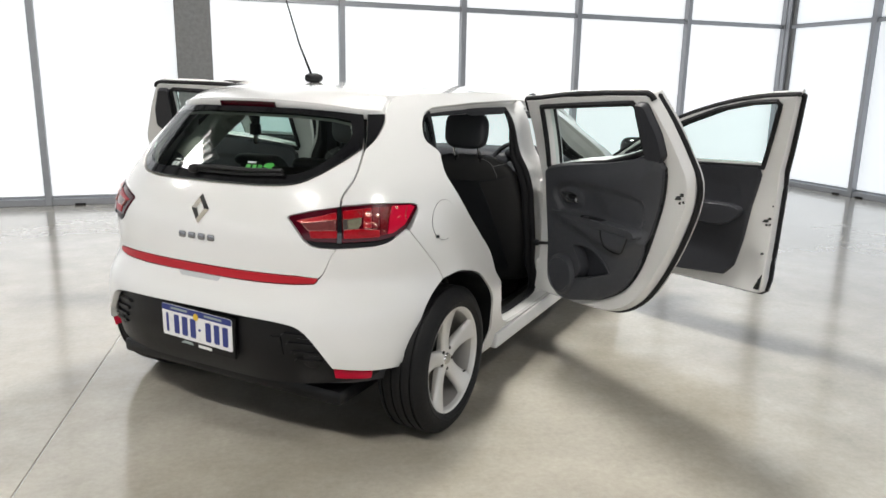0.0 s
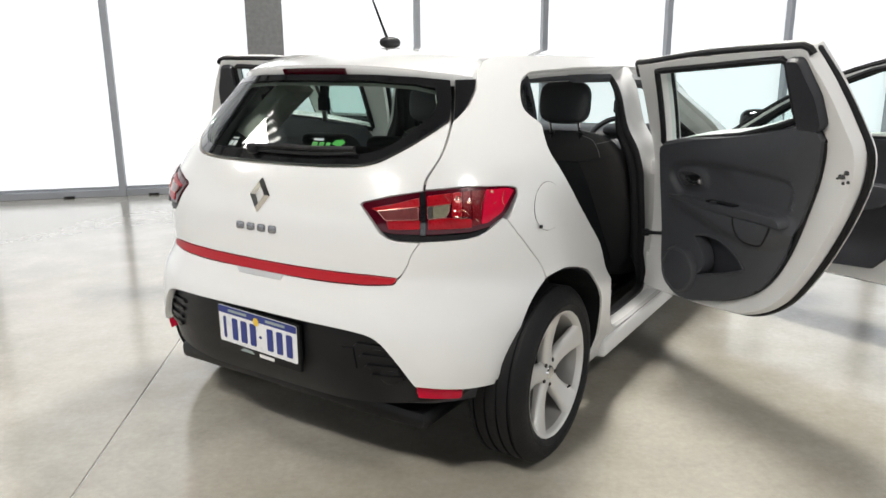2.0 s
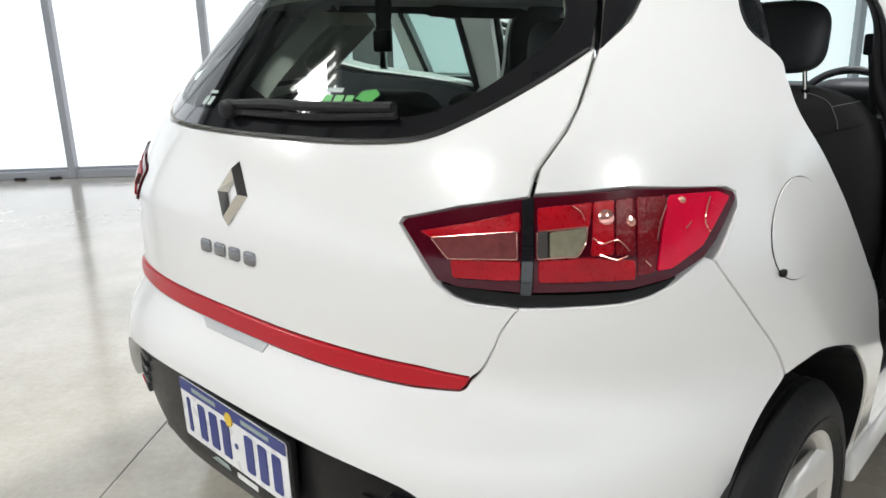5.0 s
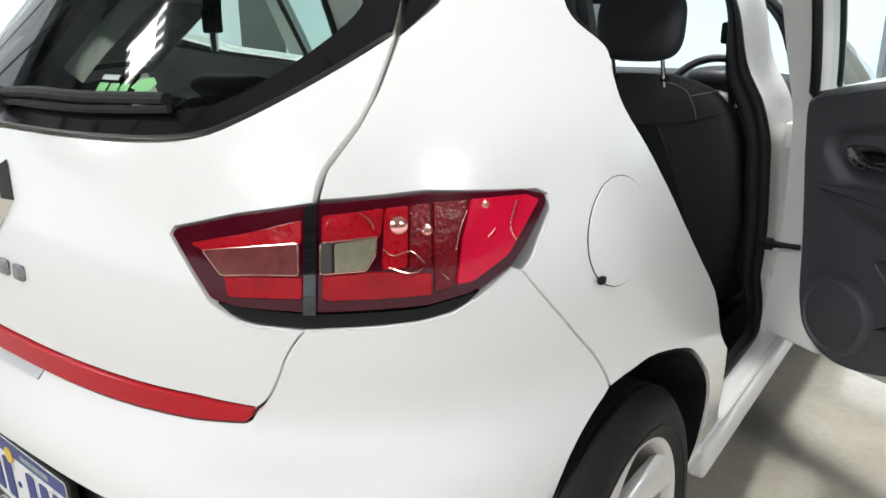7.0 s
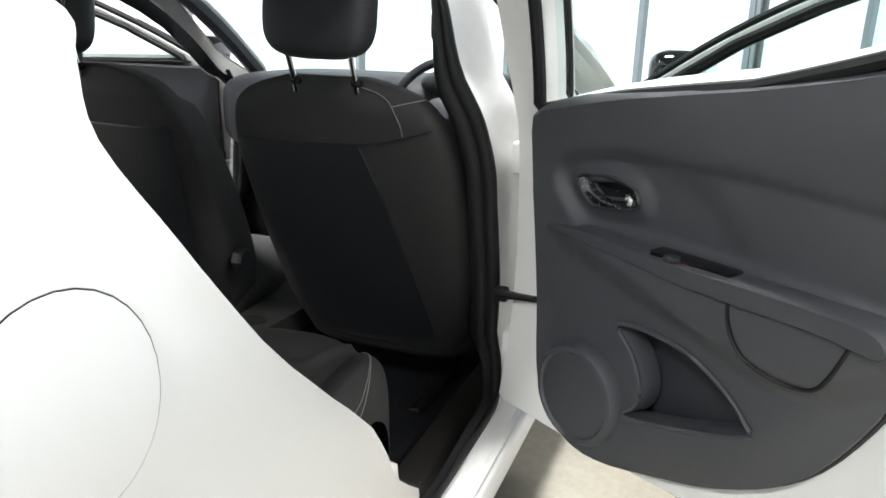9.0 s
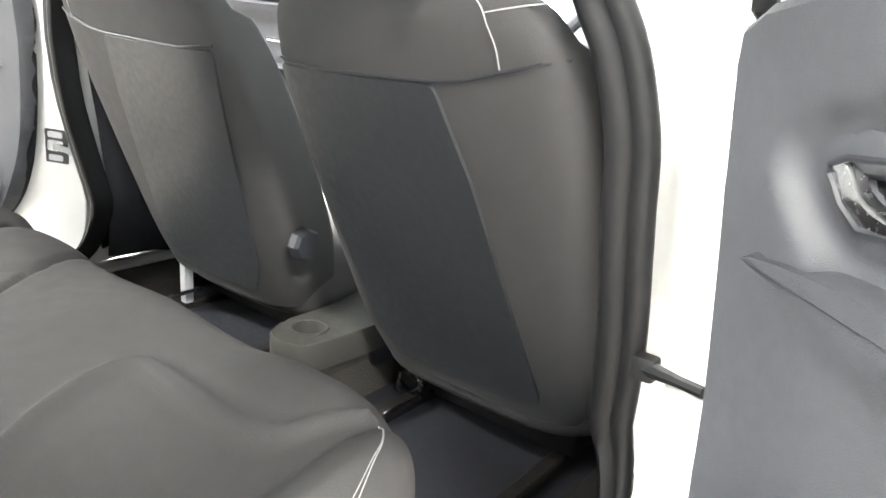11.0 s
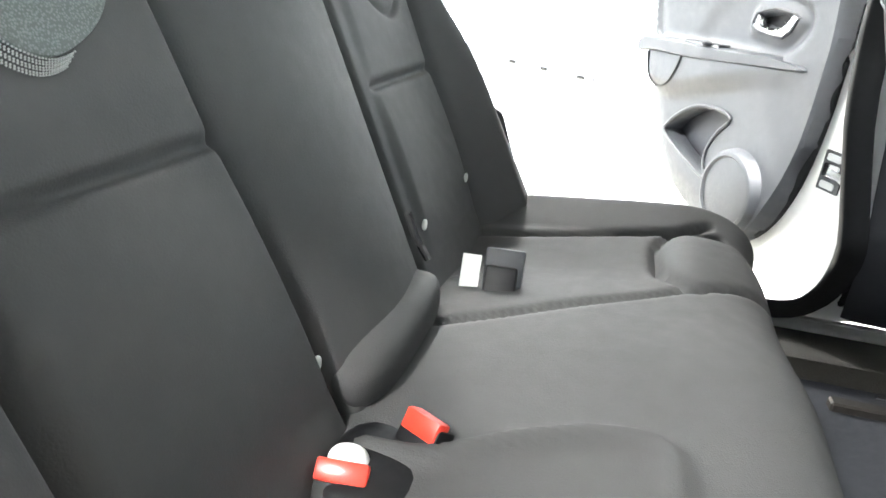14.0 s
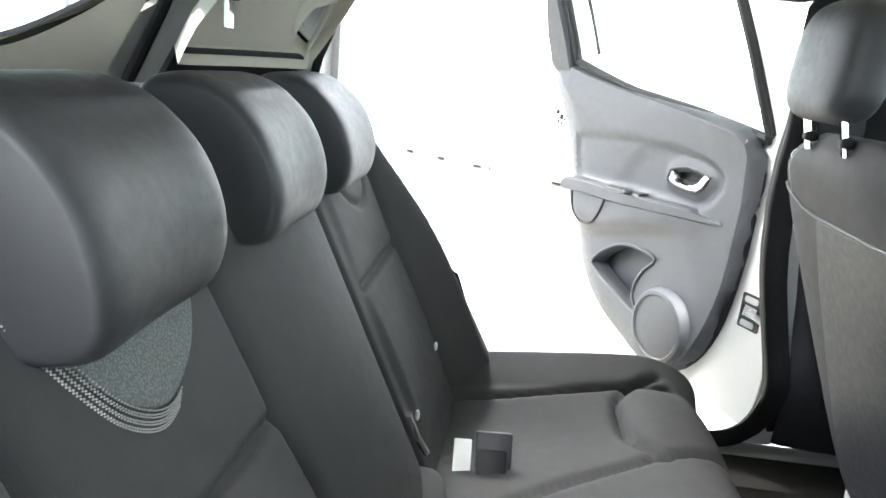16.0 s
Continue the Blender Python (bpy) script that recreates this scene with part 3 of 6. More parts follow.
# rear window: black border with the clear pane in it
glass_top = [(43.4, 1.318), (30, 1.330), (15, 1.338), (0, 1.340)]
wl = [(p[0], p[1] + 0.004) for p in glass_low] + [(43.2, 1.25)] + glass_top
window_line = wl + mirror_th(wl)[::-1][1:-1]
clear = pts2(spline([(0, 1.088), (14, 1.092), (22, 1.108), (30, 1.158), (36.5, 1.215), (38, 1.25)], per=4)) + [(37.5, 1.292), (30, 1.306), (15, 1.316), (0, 1.318)]
clear_line = clear + mirror_th(clear)[::-1][1:-1]
panel("window_border", window_line, GLOSS_BLACK, off=-0.004, holes=[clear_line], step=0.026, thick=0.012, lip=0.001, gap=0.003, parent=tailgate, label="gloss black rear window border")
pane = panel("rear_pane", clear_line, REAR_GLASS, off=-0.0045, step=0.03, thick=0, gap=0, parent=tailgate, label="tinted rear window pane")
pane.visible_shadow = False
wing = pts2(spline([(43.2, 1.186), (48.2, 1.232), (52.4, 1.287)], per=4)) + [(53.6, 1.318), (45.2, 1.318), (44.3, 1.26)]
for s in (1, -1):
    panel("window_wing", [(s * u, z) for u, z in wing], GLOSS_BLACK, off=-0.003, step=0.02, thick=0.012, lip=0.001, parent=tailgate)

# spoiler over the window
def roof_half(y):
    """Half the width of the roof: it meets the skin at a height of 1.396."""
    xs, yr = body_side(1.396), body_rear(1.396)
    if y >= YC:
        return xs
    return xs * (1 - min((YC - y) / (YC - yr), 0.98) ** 3) ** (1 / 3)


roof_z = smooth_table([-0.3, 0.0, 0.5, 1.0, 1.4, 1.62], [1.405, 1.428, 1.442, 1.442, 1.424, 1.395])


def roof_fn(u, y):
    half = roof_half(y) - 0.06 * max(0, y - 1.2) ** 2
    return Vector((u * half, y, roof_z(y) - 0.042 * abs(u) ** 2.4 - 0.004))


def spoiler_fn(u, v):
    """u: -1..1 across, v: 0 at the roof, 1 at the trailing edge, then round and back under to 2.2."""
    root = roof_fn(u, 0.03)
    k = abs(u)
    tip = Vector((u * 0.540, -0.242 + 0.175 * k ** 3.4, 1.366 - 0.042 * k ** 2.5))
    if v <= 1:
        p = root.lerp(tip, v)
        p.z = lerp(root.z, tip.z, v ** 1.35) + 0.004 * math.sin(math.pi * v)
        return p
    if v <= 1.4:
        t = (v - 1) / 0.4
        return tip + Vector((0, 0.016 * t * t, -0.040 * t))
    t = (v - 1.4) / 0.8
    return tip + Vector((-0.02 * u * t, 0.016 + t * 0.10, -0.040 - 0.012 * t))


bm = grid(spoiler_fn, lin(-1, 1, 41), [0.0, .15, .3, .45, .6, .75, .85, .93, .98, 1, 1.04, 1.1, 1.2, 1.3, 1.36, 1.4, 1.5, 1.7, 1.95, 2.2])
bmesh.ops.recalc_face_normals(bm, faces=bm.faces)
spoiler = part("spoiler", bm, PAINT, car, "white roof spoiler over the rear window", smooth=50)
bm = grid(lambda u, v: spoiler_fn(u, v) + Vector((0, -0.003, 0.0)), lin(-0.265, 0.265, 14), lin(1.10, 1.34, 5))
bmesh.ops.recalc_face_normals(bm, faces=bm.faces)
fold(bm, 0.008, 0.002)
part("brake_light", bm, DARK_RED, spoiler, "dark red high brake light strip")
for s in (-1, 1):
    p = [spoiler_fn(s, v) for v in (1.4, 1.2, 1.0, 0.8, 0.6, 0.4, 0.2, 0.0)]
    q = [Vector((s * (abs(a.x) + 0.012), a.y + 0.03, a.z - 0.030)) for a in p]
    bm = bmesh.new()
    r1, r2 = [bm.verts.new(a) for a in p], [bm.verts.new(a) for a in q]
    for i in range(len(p) - 1):
        bm.faces.new((r1[i], r1[i + 1], r2[i + 1], r2[i]))
    bmesh.ops.recalc_face_normals(bm, faces=bm.faces)
    part("spoiler_end", bm, PAINT, spoiler)

# bumper
lamp_under = [(33.1, 0.839), (45, 0.844), (48.8, 0.851), (51.4, 0.866), (55.6, 0.901), (56.4, 0.897)]
black_line = pts2(spline([(0, 0.574), (6, 0.573), (16.4, 0.566), (22.6, 0.545), (27.4, 0.478), (31.6, 0.404)], per=4))
seam = [(57.0, 0.893), (62.4, 0.808), (66.0, 0.745), (69.3, 0.676)]
arch_back = pts2(spline([(69.3, 0.672), (67.0, 0.640), (65.0, 0.590), (62.3, 0.484), (59.4, 0.368)], per=4))
right = red_low[1:] + [(27.3, 0.714)] + gap_low[::-1][1:] + lamp_under[:] + seam + arch_back[1:] + [(46.7, 0.376), (32.0, 0.398)] + black_line[::-1]
right = [(u, z - 0.003) if z > 0.69 and u < 28.5 else (u, z) for u, z in right]
bumper = group("rear_bumper", car)
panel("bumper_skin", right + mirror_th(right)[::-1], PAINT, step=0.028, gap=0.0012, parent=bumper, label="white painted bumper skin")
low = black_line + [(32.2, 0.402), (46.7, 0.378), (50.0, 0.372), (50.5, 0.345), (46, 0.325), (32, 0.315), (20, 0.300), (8, 0.285), (0, 0.285)]
panel("diffuser", low + mirror_th(low)[::-1][1:-1], BUMPER_BLACK, off=-0.034, step=0.03, thick=0.06, gap=0, parent=bumper, label="black plastic lower bumper")
for s in (1, -1):
    panel("reflector", [(s * u, z) for u, z in [(32.6, 0.352), (46.2, 0.338), (46.7, 0.366), (32.3, 0.392)]], BRIGHT_RED, off=-0.008, step=0.016, thick=0.03, gap=0.002, parent=bumper, label="red rear reflector")
    for k in range(4):
        z = 0.515 - 0.034 * k
        a, b = 16 + 0.9 * k, 25.0 + 1.15 * k
        panel("vent_slat", [(s * a, z - 0.006), (s * b, z - 0.010), (s * b, z + 0.003), (s * (a + 1), z + 0.005)], BUMPER_BLACK, off=-0.024, step=0.02, thick=0.012, gap=0, parent=bumper)
    bm = lathe([(0.0, 0.004), (0.028, 0.004), (0.034, 0.0), (0.036, -0.01)], sides=20)
    c = skin(s * 24.5, 0.415, -0.033)
    bmesh.ops.transform(bm, matrix=Matrix.Translation(c) @ skin_normal(s * 24.5, 0.415).to_track_quat("Z", "Y").to_matrix().to_4x4(), verts=bm.verts)
    part("fog_lamp_cover", bm, BUMPER_BLACK, bumper)
panel("tow_cover", [(12.8, 0.43), (15.5, 0.43), (15.5, 0.50), (12.8, 0.50)], BUMPER_BLACK, off=-0.029, step=0.02, thick=0.006, gap=0, parent=bumper)
part("underside", box(-0.60, 0.60, -0.46, 0.05, 0.22, 0.285, 0.02, 2), BUMPER_BLACK, bumper)

def rounded_th(pts, r):
    return [(x / DEG, y) for x, y in rounded([(u * DEG, v) for u, v in pts], r)]


# rear lamps
def rear_lamp(s):
    lamp = group("rear_lamp", car, "red rear lamp with a clear reversing window")
    m = lambda pts: [(s * u, z) for u, z in pts]
    outer = [(18.6, 0.947), (19.2, 0.955), (25.6, 0.974), (34.1, 0.990), (46, 0.998), (57, 0.993), (59.8, 0.984), (60.1, 0.972), (57.4, 0.925), (55.4, 0.900), (51, 0.876), (46, 0.866), (33.2, 0.863), (25.6, 0.866), (23.0, 0.873)]
    panel("lamp_border", rounded_th(m(outer), 0.006), DARK_RED, off=0.004, step=0.018, thick=0.025, lip=0.004, gap=0.002, parent=lamp, label="dark red lamp border")

    def lens(name, pts, mat, off=0.007, r=0.005, label=""):
        return panel(name, rounded_th(m(pts), r), mat, off=off, step=0.011, thick=0.006, lip=0.002, gap=0, parent=lamp, label=label)
    # tail part on the tailgate
    lens("red_lens", [(21.0, 0.938), (32.8, 0.969), (32.8, 0.945), (22.6, 0.931)], RED_LENS)
    lens("red_lens", [(24.6, 0.904), (32.8, 0.906), (32.8, 0.882), (25.0, 0.880)], RED_LENS)
    window = [(22.4, 0.931), (32.5, 0.944), (32.5, 0.909), (24.4, 0.905)]
    lens("smoked_window", window, SMOKED_LENS, 0.0085, 0.004, "smoked lamp window with a pale edge")
    edge = rounded_th(m(window), 0.004)
    part("window_edge", tube([skin(u, z, 0.0095) for u, z in edge], 0.0011, 5, closed=True), GLINT, lamp)
    # part on the body side: reversing window, bowls and the side reflector
    lens("red_lens", [(35.0, 0.974), (41.4, 0.981), (41.0, 0.951), (35.0, 0.945)], RED_LENS)
    lens("red_lens", [(35.0, 0.908), (40.4, 0.911), (46.4, 0.905), (46.4, 0.881), (35.0, 0.880)], RED_LENS)
    lens("lamp_bowl", [(41.6, 0.981), (44.0, 0.983), (43.8, 0.915), (41.2, 0.914)], RED_LENS, 0.006)
    lens("lamp_bowl", [(44.3, 0.983), (46.4, 0.985), (46.4, 0.912), (44.1, 0.914)], DEEP_RED, 0.006)
    lens("lamp_bowl", [(46.8, 0.985), (50.6, 0.985), (49.4, 0.940), (48.9, 0.889), (46.8, 0.884)], DEEP_RED, 0.006)
    lens("side_reflector", [(51.0, 0.985), (57.3, 0.984), (58.9, 0.976), (55.0, 0.917), (51.0, 0.892), (49.2, 0.890), (49.8, 0.940)], BRIGHT_RED, 0.008)
    lens("reversing_window", [(36.3, 0.943), (40.6, 0.949), (40.4, 0.930), (39.4, 0.914), (36.3, 0.911)], CLEAR_LENS, 0.0095, 0.004, "clear reversing lamp window")
    lens("window_flank", [(34.9, 0.943), (36.0, 0.944), (36.0, 0.911), (34.9, 0.910)], DARK_METAL, 0.0095, 0.002)
    edge = rounded_th(m([(34.8, 0.944), (40.7, 0.950), (40.5, 0.930), (39.5, 0.913), (34.8, 0.910)]), 0.004)
    part("window_edge", tube([skin(u, z, 0.010) for u, z in edge], 0.0010, 5, closed=True), GLINT, lamp)
    panel("lamp_division", m([(33.2, 0.985), (34.5, 0.988), (34.2, 0.862), (32.9, 0.862)]), GLOSS_BLACK, off=0.008, step=0.012, thick=0.01, gap=0, parent=lamp)
    # pale bulb cups that paint the bright highlight spots
    for u, z, r in ((43.0, 0.962, 0.011), (46.0, 0.955, 0.007), (52.5, 0.978, 0.006)):
        bm = lathe([(0.0, 0.003), (r * 0.6, 0.0025), (r, 0.0)], sides=16)
        bmesh.ops.transform(bm, matrix=Matrix.Translation(skin(s * u, z, 0.0072)) @ skin_normal(s * u, z).to_track_quat("Z", "Y").to_matrix().to_4x4(), verts=bm.verts)
        part("bulb_glint", bm, GLINT, lamp, "small mirrored cup painting the bright spot of a lamp bulb")
    # thin pale tubes painting the glints inside the bowls
    for pts in (((39.0, 0.976), (40.0, 0.968), (40.4, 0.958)), ((41.3, 0.936), (42.4, 0.928), (44.2, 0.932), (45.6, 0.918)), ((42.0, 0.915), (44.0, 0.908), (45.4, 0.912)), ((50.3, 0.972), (49.6, 0.955), (49.0, 0.930)), ((47.5, 0.905), (48.2, 0.897)), ((56.0, 0.978), (55.2, 0.950), (55.8, 0.932)), ((52.6, 0.940), (53.4, 0.949))):
        line = spline([(u * DEG, z) for u, z in pts], per=5)
        part("facet_glint", tube([skin(s * p.x / DEG, p.y, 0.0105) for p in line], 0.0011, 5), GLINT, lamp)
    foot = [(23.4, 0.868), (33.0, 0.861), (45.5, 0.863), (52.0, 0.876), (50.5, 0.862), (48.5, 0.853), (45, 0.846), (33.1, 0.841), (27.4, 0.846), (25.0, 0.853)]
    panel("lamp_foot", m(foot), BUMPER_BLACK, off=-0.002, step=0.016, thick=0.02, gap=0.001, parent=lamp, label="black strip under the lamp")


for s in (1, -1):
    rear_lamp(s)

# quarter panels, cant rails and sills: one pressing each side, with the door opening cut out
ap_back = pts2(spline([(78.6, 1.338), (73.0, 1.312), (69.6, 1.262), (69.2, 1.212), (73.6, 1.166), (73.4, 1.130), (73.4, 1.075), (76.6, 0.995), (80.8, 0.898), (87.2, 0.722), (91.0, 0.500), (92.6, 0.395), (96.0, 0.315), (100.0, 0.284)], per=4))
FRONT_HINGE_Y = 2.32


def body_pressing(s):
    arch_f = [(89.4, 0.20), (89.85, 0.30), (89.73, 0.39), (89.3, 0.50), (87.7, 0.575), (84.0, 0.645), (77.0, 0.684), (72.6, 0.683), (69.9, 0.677)]
    arch_f = pts2(spline(arch_f, per=4))
    out = [(57.2, 0.893), (58.2, 0.905), (60.6, 0.962), (60.4, 0.982), (59.0, 0.990), (46, 1.001), (34.6, 0.994)]
    out += gap_top[::-1][1:] and [(35.4, 1.027), (38.7, 1.076), (40.7, 1.118), (43.0, 1.186)]
    out += [(48.4, 1.229), (52.8, 1.286), (54.2, 1.325), (56.0, 1.350), (59.0, 1.374), (64.0, 1.388)]
    out += [(72, 1.394), (90, 1.396), (th_of(1.3), 1.394), (th_of(1.55), 1.375), (th_of(1.85), 1.25), (th_of(2.2), 1.07), (th_of(2.42), 0.985)]
    out += [(th_of(2.5), 0.955), (th_of(2.5), 0.20), (th_of(1.3), 0.185)]
    out += arch_f + [(69.6, 0.676), (66.2, 0.745), (62.6, 0.808)]
    hole = ap_back + [(th_of(0.8), 0.276), (th_of(1.5), 0.274), (th_of(2.1), 0.29), (th_of(2.26), 0.36), (th_of(FRONT_HINGE_Y), 0.60), (th_of(FRONT_HINGE_Y), 0.95)]
    hole += [(th_of(2.05), 1.090), (th_of(1.72), 1.262), (th_of(1.45), 1.345), (th_of(1.2), 1.358), (th_of(0.6), 1.352)]
    ob = panel("body_side", [(s * u, z) for u, z in out], PAINT, holes=[[(s * u, z) for u, z in hole]], step=0.036, thick=0.03, gap=0.0012, parent=car, label="white body side with wheel arch and sill")
    # black liner of the wheel arch, close behind its edge
    edge = [(x / DEG, y) for x, y in dense([(u * DEG, z) for u, z in arch_f + arch_back], 0.025, False)]

    def liner_at(k, d):
        p = skin(s * edge[int(k)][0], edge[int(k)][1])
        to = Vector((0, 0.05 - p.y, 0.31 - p.z)).normalized()
        return Vector((p.x - s * 0.004 if d == 0 else s * d, p.y, p.z)) + to * 0.006
    bm = grid(liner_at, list(range(len(edge))), [0, 0.75, 0.62, 0.50])
    bmesh.ops.recalc_face_normals(bm, faces=bm.faces)
    part("arch_liner", bm, RUBBER, ob, "black plastic wheel arch liner")
    # fuel flap, set a hair proud in its round joint
    flap = [(70.3 + 4.62 * math.cos(a), 0.911 + 0.076 * math.sin(a)) for a in lin(0, 2 * math.pi, 33)[:-1]]
    ring = [(70.3 + 4.70 * math.cos(a), 0.911 + 0.0775 * math.sin(a)) for a in lin(0, 2 * math.pi, 33)[:-1]]
    if s > 0:
        panel("flap_joint", ring, RUBBER, off=0.0012, step=0.02, thick=0.003, lip=0.0008, gap=0, parent=ob)
        panel("fuel_flap", flap, PAINT, off=0.0024, step=0.02, thick=0.004, lip=0.001, gap=0, parent=ob)
        c = skin(67.3, 0.853, 0.004)
        part("flap_catch", pillow(c.x, c.y, c.z, 0.005, 0.008, 0.006, 3), RUBBER, ob)
    return ob, hole


for s in (1, -1):
    body_side_ob, door_hole = body_pressing(s)

# dark inner shell added behind the tail joints: darkens the gaps, blocks light
bm = grid(lambda u, z: skin(u, z, -0.045), lin(-64, 64, 40), lin(0.30, 1.03, 15))
bmesh.ops.recalc_face_normals(bm, faces=bm.faces)
part("inner_shell", bm, TRIM_DARK, car)

# roof
bm = grid(roof_fn, lin(-1, 1, 31), lin(0.034, 1.60, 37))
bmesh.ops.recalc_face_normals(bm, faces=bm.faces)
fold(bm, 0.02, 0.004)
roof = part("roof", bm, PAINT, car, "white curved roof panel")
bm = grid(lambda u, y: roof_fn(u, y) - Vector((0, 0, 0.035)), lin(-0.99, 0.99, 21), lin(-0.08, 1.56, 19), flip=True)
part("headlining", bm, LINING, car, "pale beige headlining")

antenna = group("roof_antenna", car)
part("antenna_foot", pillow(0, 0.2, 1.452, 0.028, 0.055, 0.022, 2.4), RUBBER, antenna)
part("antenna_rod", tube([(0, 0.185, 1.462), (0, 0.10, 1.60), (0, -0.02, 1.86)], [0.006, 0.004, 0.0025], 8), RUBBER, antenna, "thin black aerial rod")

# badge, lettering shapes and number plate
def tail_frame(x, z, off=0.0):
    """The pose of something flat fixed to the tail, at x and height z."""
    yr, xs, n = body_rear(z), body_side(z), body_round(z)
    y = YC - (YC - yr) * (1 - (abs(x) / xs) ** n) ** (1 / n)
    th = math.degrees(math.atan2((abs(x) / xs) ** (n / 2), ((YC - y) / (YC - yr)) ** (n / 2))) * (1 if x >= 0 else -1)
    nn = skin_normal(th, z)
    up = Vector((0, 0, 1)) - nn * nn.z
    up.normalize()
    rt = up.cross(nn)
    m = Matrix((rt, up, nn)).transposed().to_4x4()
    return Matrix.Translation(Vector((x, y, z)) + off * nn) @ m


def flat(pts, depth, m, bevel=0.0):
    """A plate with the outline pts in its own plane, standing depth proud."""
    bm = bmesh.new()
    f = bm.faces.new([bm.verts.new((x, y, 0)) for x, y in pts])
    bm.normal_update()
    if f.normal.z < 0:
        bmesh.ops.reverse_faces(bm, faces=[f])
    e = bmesh.ops.extrude_face_region(bm, geom=[f])
    vs = [v for v in e["geom"] if isinstance(v, bmesh.types.BMVert)]
    bmesh.ops.translate(bm, verts=vs, vec=(0, 0, depth))
    if bevel:
        top = [e for e in bm.edges if all(v.co.z > depth * 0.9 for v in e.verts)]
        bmesh.ops.bevel(bm, geom=top, offset=bevel, segments=2, affect="EDGES", profile=0.5)
    bmesh.ops.recalc_face_normals(bm, faces=bm.faces)
    bmesh.ops.transform(bm, matrix=m, verts=bm.verts)
    return bm


badge = group("diamond_badge", tailgate)
m = tail_frame(0, 0.948, 0.0)
bm = bmesh.new()
corners = [(0, 0.060), (0.046, 0), (0, -0.060), (-0.046, 0)]
ins = [(0, 0.028), (0.017, 0), (0, -0.028), (-0.017, 0)]
lo = [bm.verts.new((x, y, 0.0)) for x, y in corners]
mid = [bm.verts.new((x * 0.72, y * 0.74, 0.014)) for x, y in corners]
inn = [bm.verts.new((x, y, 0.002)) for x, y in ins]
for i in range(4):
    j = (i + 1) % 4
    bm.faces.new((lo[i], lo[j], mid[j], mid[i]))
    bm.faces.new((mid[i], mid[j], inn[j], inn[i]))
bmesh.ops.recalc_face_normals(bm, faces=bm.faces)
bmesh.ops.transform(bm, matrix=m, verts=bm.verts)
part("badge_ring", bm, CHROME, badge, "chrome diamond-shaped badge", smooth=0)
for i in range(4):
    x = -0.082 + 0.050 * i
    part("letter_bar", flat(rounded([(-0.018, -0.0125), (0.018, -0.0125), (0.018, 0.0125), (-0.018, 0.0125)], 0.008), 0.004, tail_frame(x, 0.842, 0.0), 0.0012), CHROME_DARK, tailgate)

plate = group("number_plate", car, "white plate with blue bars in a black frame")
pm = tail_frame(0.010, 0.484, -0.027) @ pose(0, 0, 0, 0, 0, -2.2)
part("plate_frame", flat(rounded([(-0.196, -0.098), (0.196, -0.098), (0.196, 0.072), (-0.196, 0.072)], 0.008), 0.012, pm, 0.003), BUMPER_BLACK, plate)
pf = pm @ Matrix.Translation((0, 0, 0.0125))
part("plate_sheet", flat(rounded([(-0.186, -0.067), (0.186, -0.067), (0.186, 0.067), (-0.186, 0.067)], 0.008), 0.0015, pf), PLATE_WHITE, plate)
pf = pm @ Matrix.Translation((0, 0, 0.0145))
part("plate_band", flat(rounded([(-0.185, 0.040), (0.185, 0.040), (0.185, 0.066), (-0.185, 0.066)], 0.006), 0.0008, pf), PLATE_BLUE, plate)
for i, w in enumerate((0.013, 0.027, 0.030, 0.029, 0.0, 0.028, 0.028, 0.028)):
    if w:
        x = -0.152 + 0.0445 * i - (0.008 if i > 4 else 0.0) - (0.006 if i == 0 else 0)
        part("ink_bar", flat(rounded([(x - w / 2, -0.052), (x + w / 2, -0.052), (x + w / 2, 0.028), (x - w / 2, 0.028)], 0.006), 0.001, pf), PLATE_BLUE, plate)
part("ink_dot", flat([(0.017 + 0.006 * math.cos(a), -0.012 + 0.006 * math.sin(a)) for a in lin(0, 6.283, 13)[:-1]], 0.001, pf), PLATE_BLUE, plate)
part("plate_crest", flat([(0.013 * math.cos(a), 0.040 + 0.015 * math.sin(a)) for a in lin(0, 6.283, 13)[:-1]], 0.0025, pf), YELLOW, plate)
for x in (-0.09, 0.09):
    part("print_bar", flat([(x - 0.045, 0.049), (x + 0.045, 0.049), (x + 0.045, 0.058), (x - 0.045, 0.058)], 0.0018, pf), GREY_PRINT, plate)
pf = pm @ Matrix.Translation((0, 0, 0.0125))
part("print_bar", flat([(0.005, -0.088), (0.075, -0.088), (0.075, -0.076), (0.005, -0.076)], 0.001, pf), WHITE_LABEL, plate)
part("print_bar", flat([(-0.09, -0.086), (-0.02, -0.086), (-0.03, -0.076), (-0.07, -0.074)], 0.001, pf), GREY_PRINT, plate)

# wiper and window stickers
wiper = group("rear_wiper", tailgate)
wp = [skin(-2.2, 1.092, 0.012), skin(0.8, 1.094, 0.020), skin(6.0, 1.094, 0.018), skin(16.0, 1.100, 0.012)]
part("wiper_arm", tube([p for p in spline(wp, per=5)], 0.011, 8, flat=0.8), RUBBER, wiper)
part("wiper_blade", tube([p for p in spline([skin(-2.5, 1.083, 0.008), skin(5, 1.083, 0.008), skin(16.5, 1.090, 0.008)], per=5)], 0.006, 6), RUBBER, wiper)
part("wiper_pivot", pillow(*skin(-2.0, 1.085, 0.012), 0.022, 0.018, 0.018, 2.5), RUBBER, wiper)
leaf = [(9.3, 1.119), (11.6, 1.112), (12.6, 1.126), (11.8, 1.134), (10.0, 1.131)]
panel("green_sticker", leaf, GREEN, off=-0.0035, step=0.012, thick=0, gap=0, parent=tailgate)
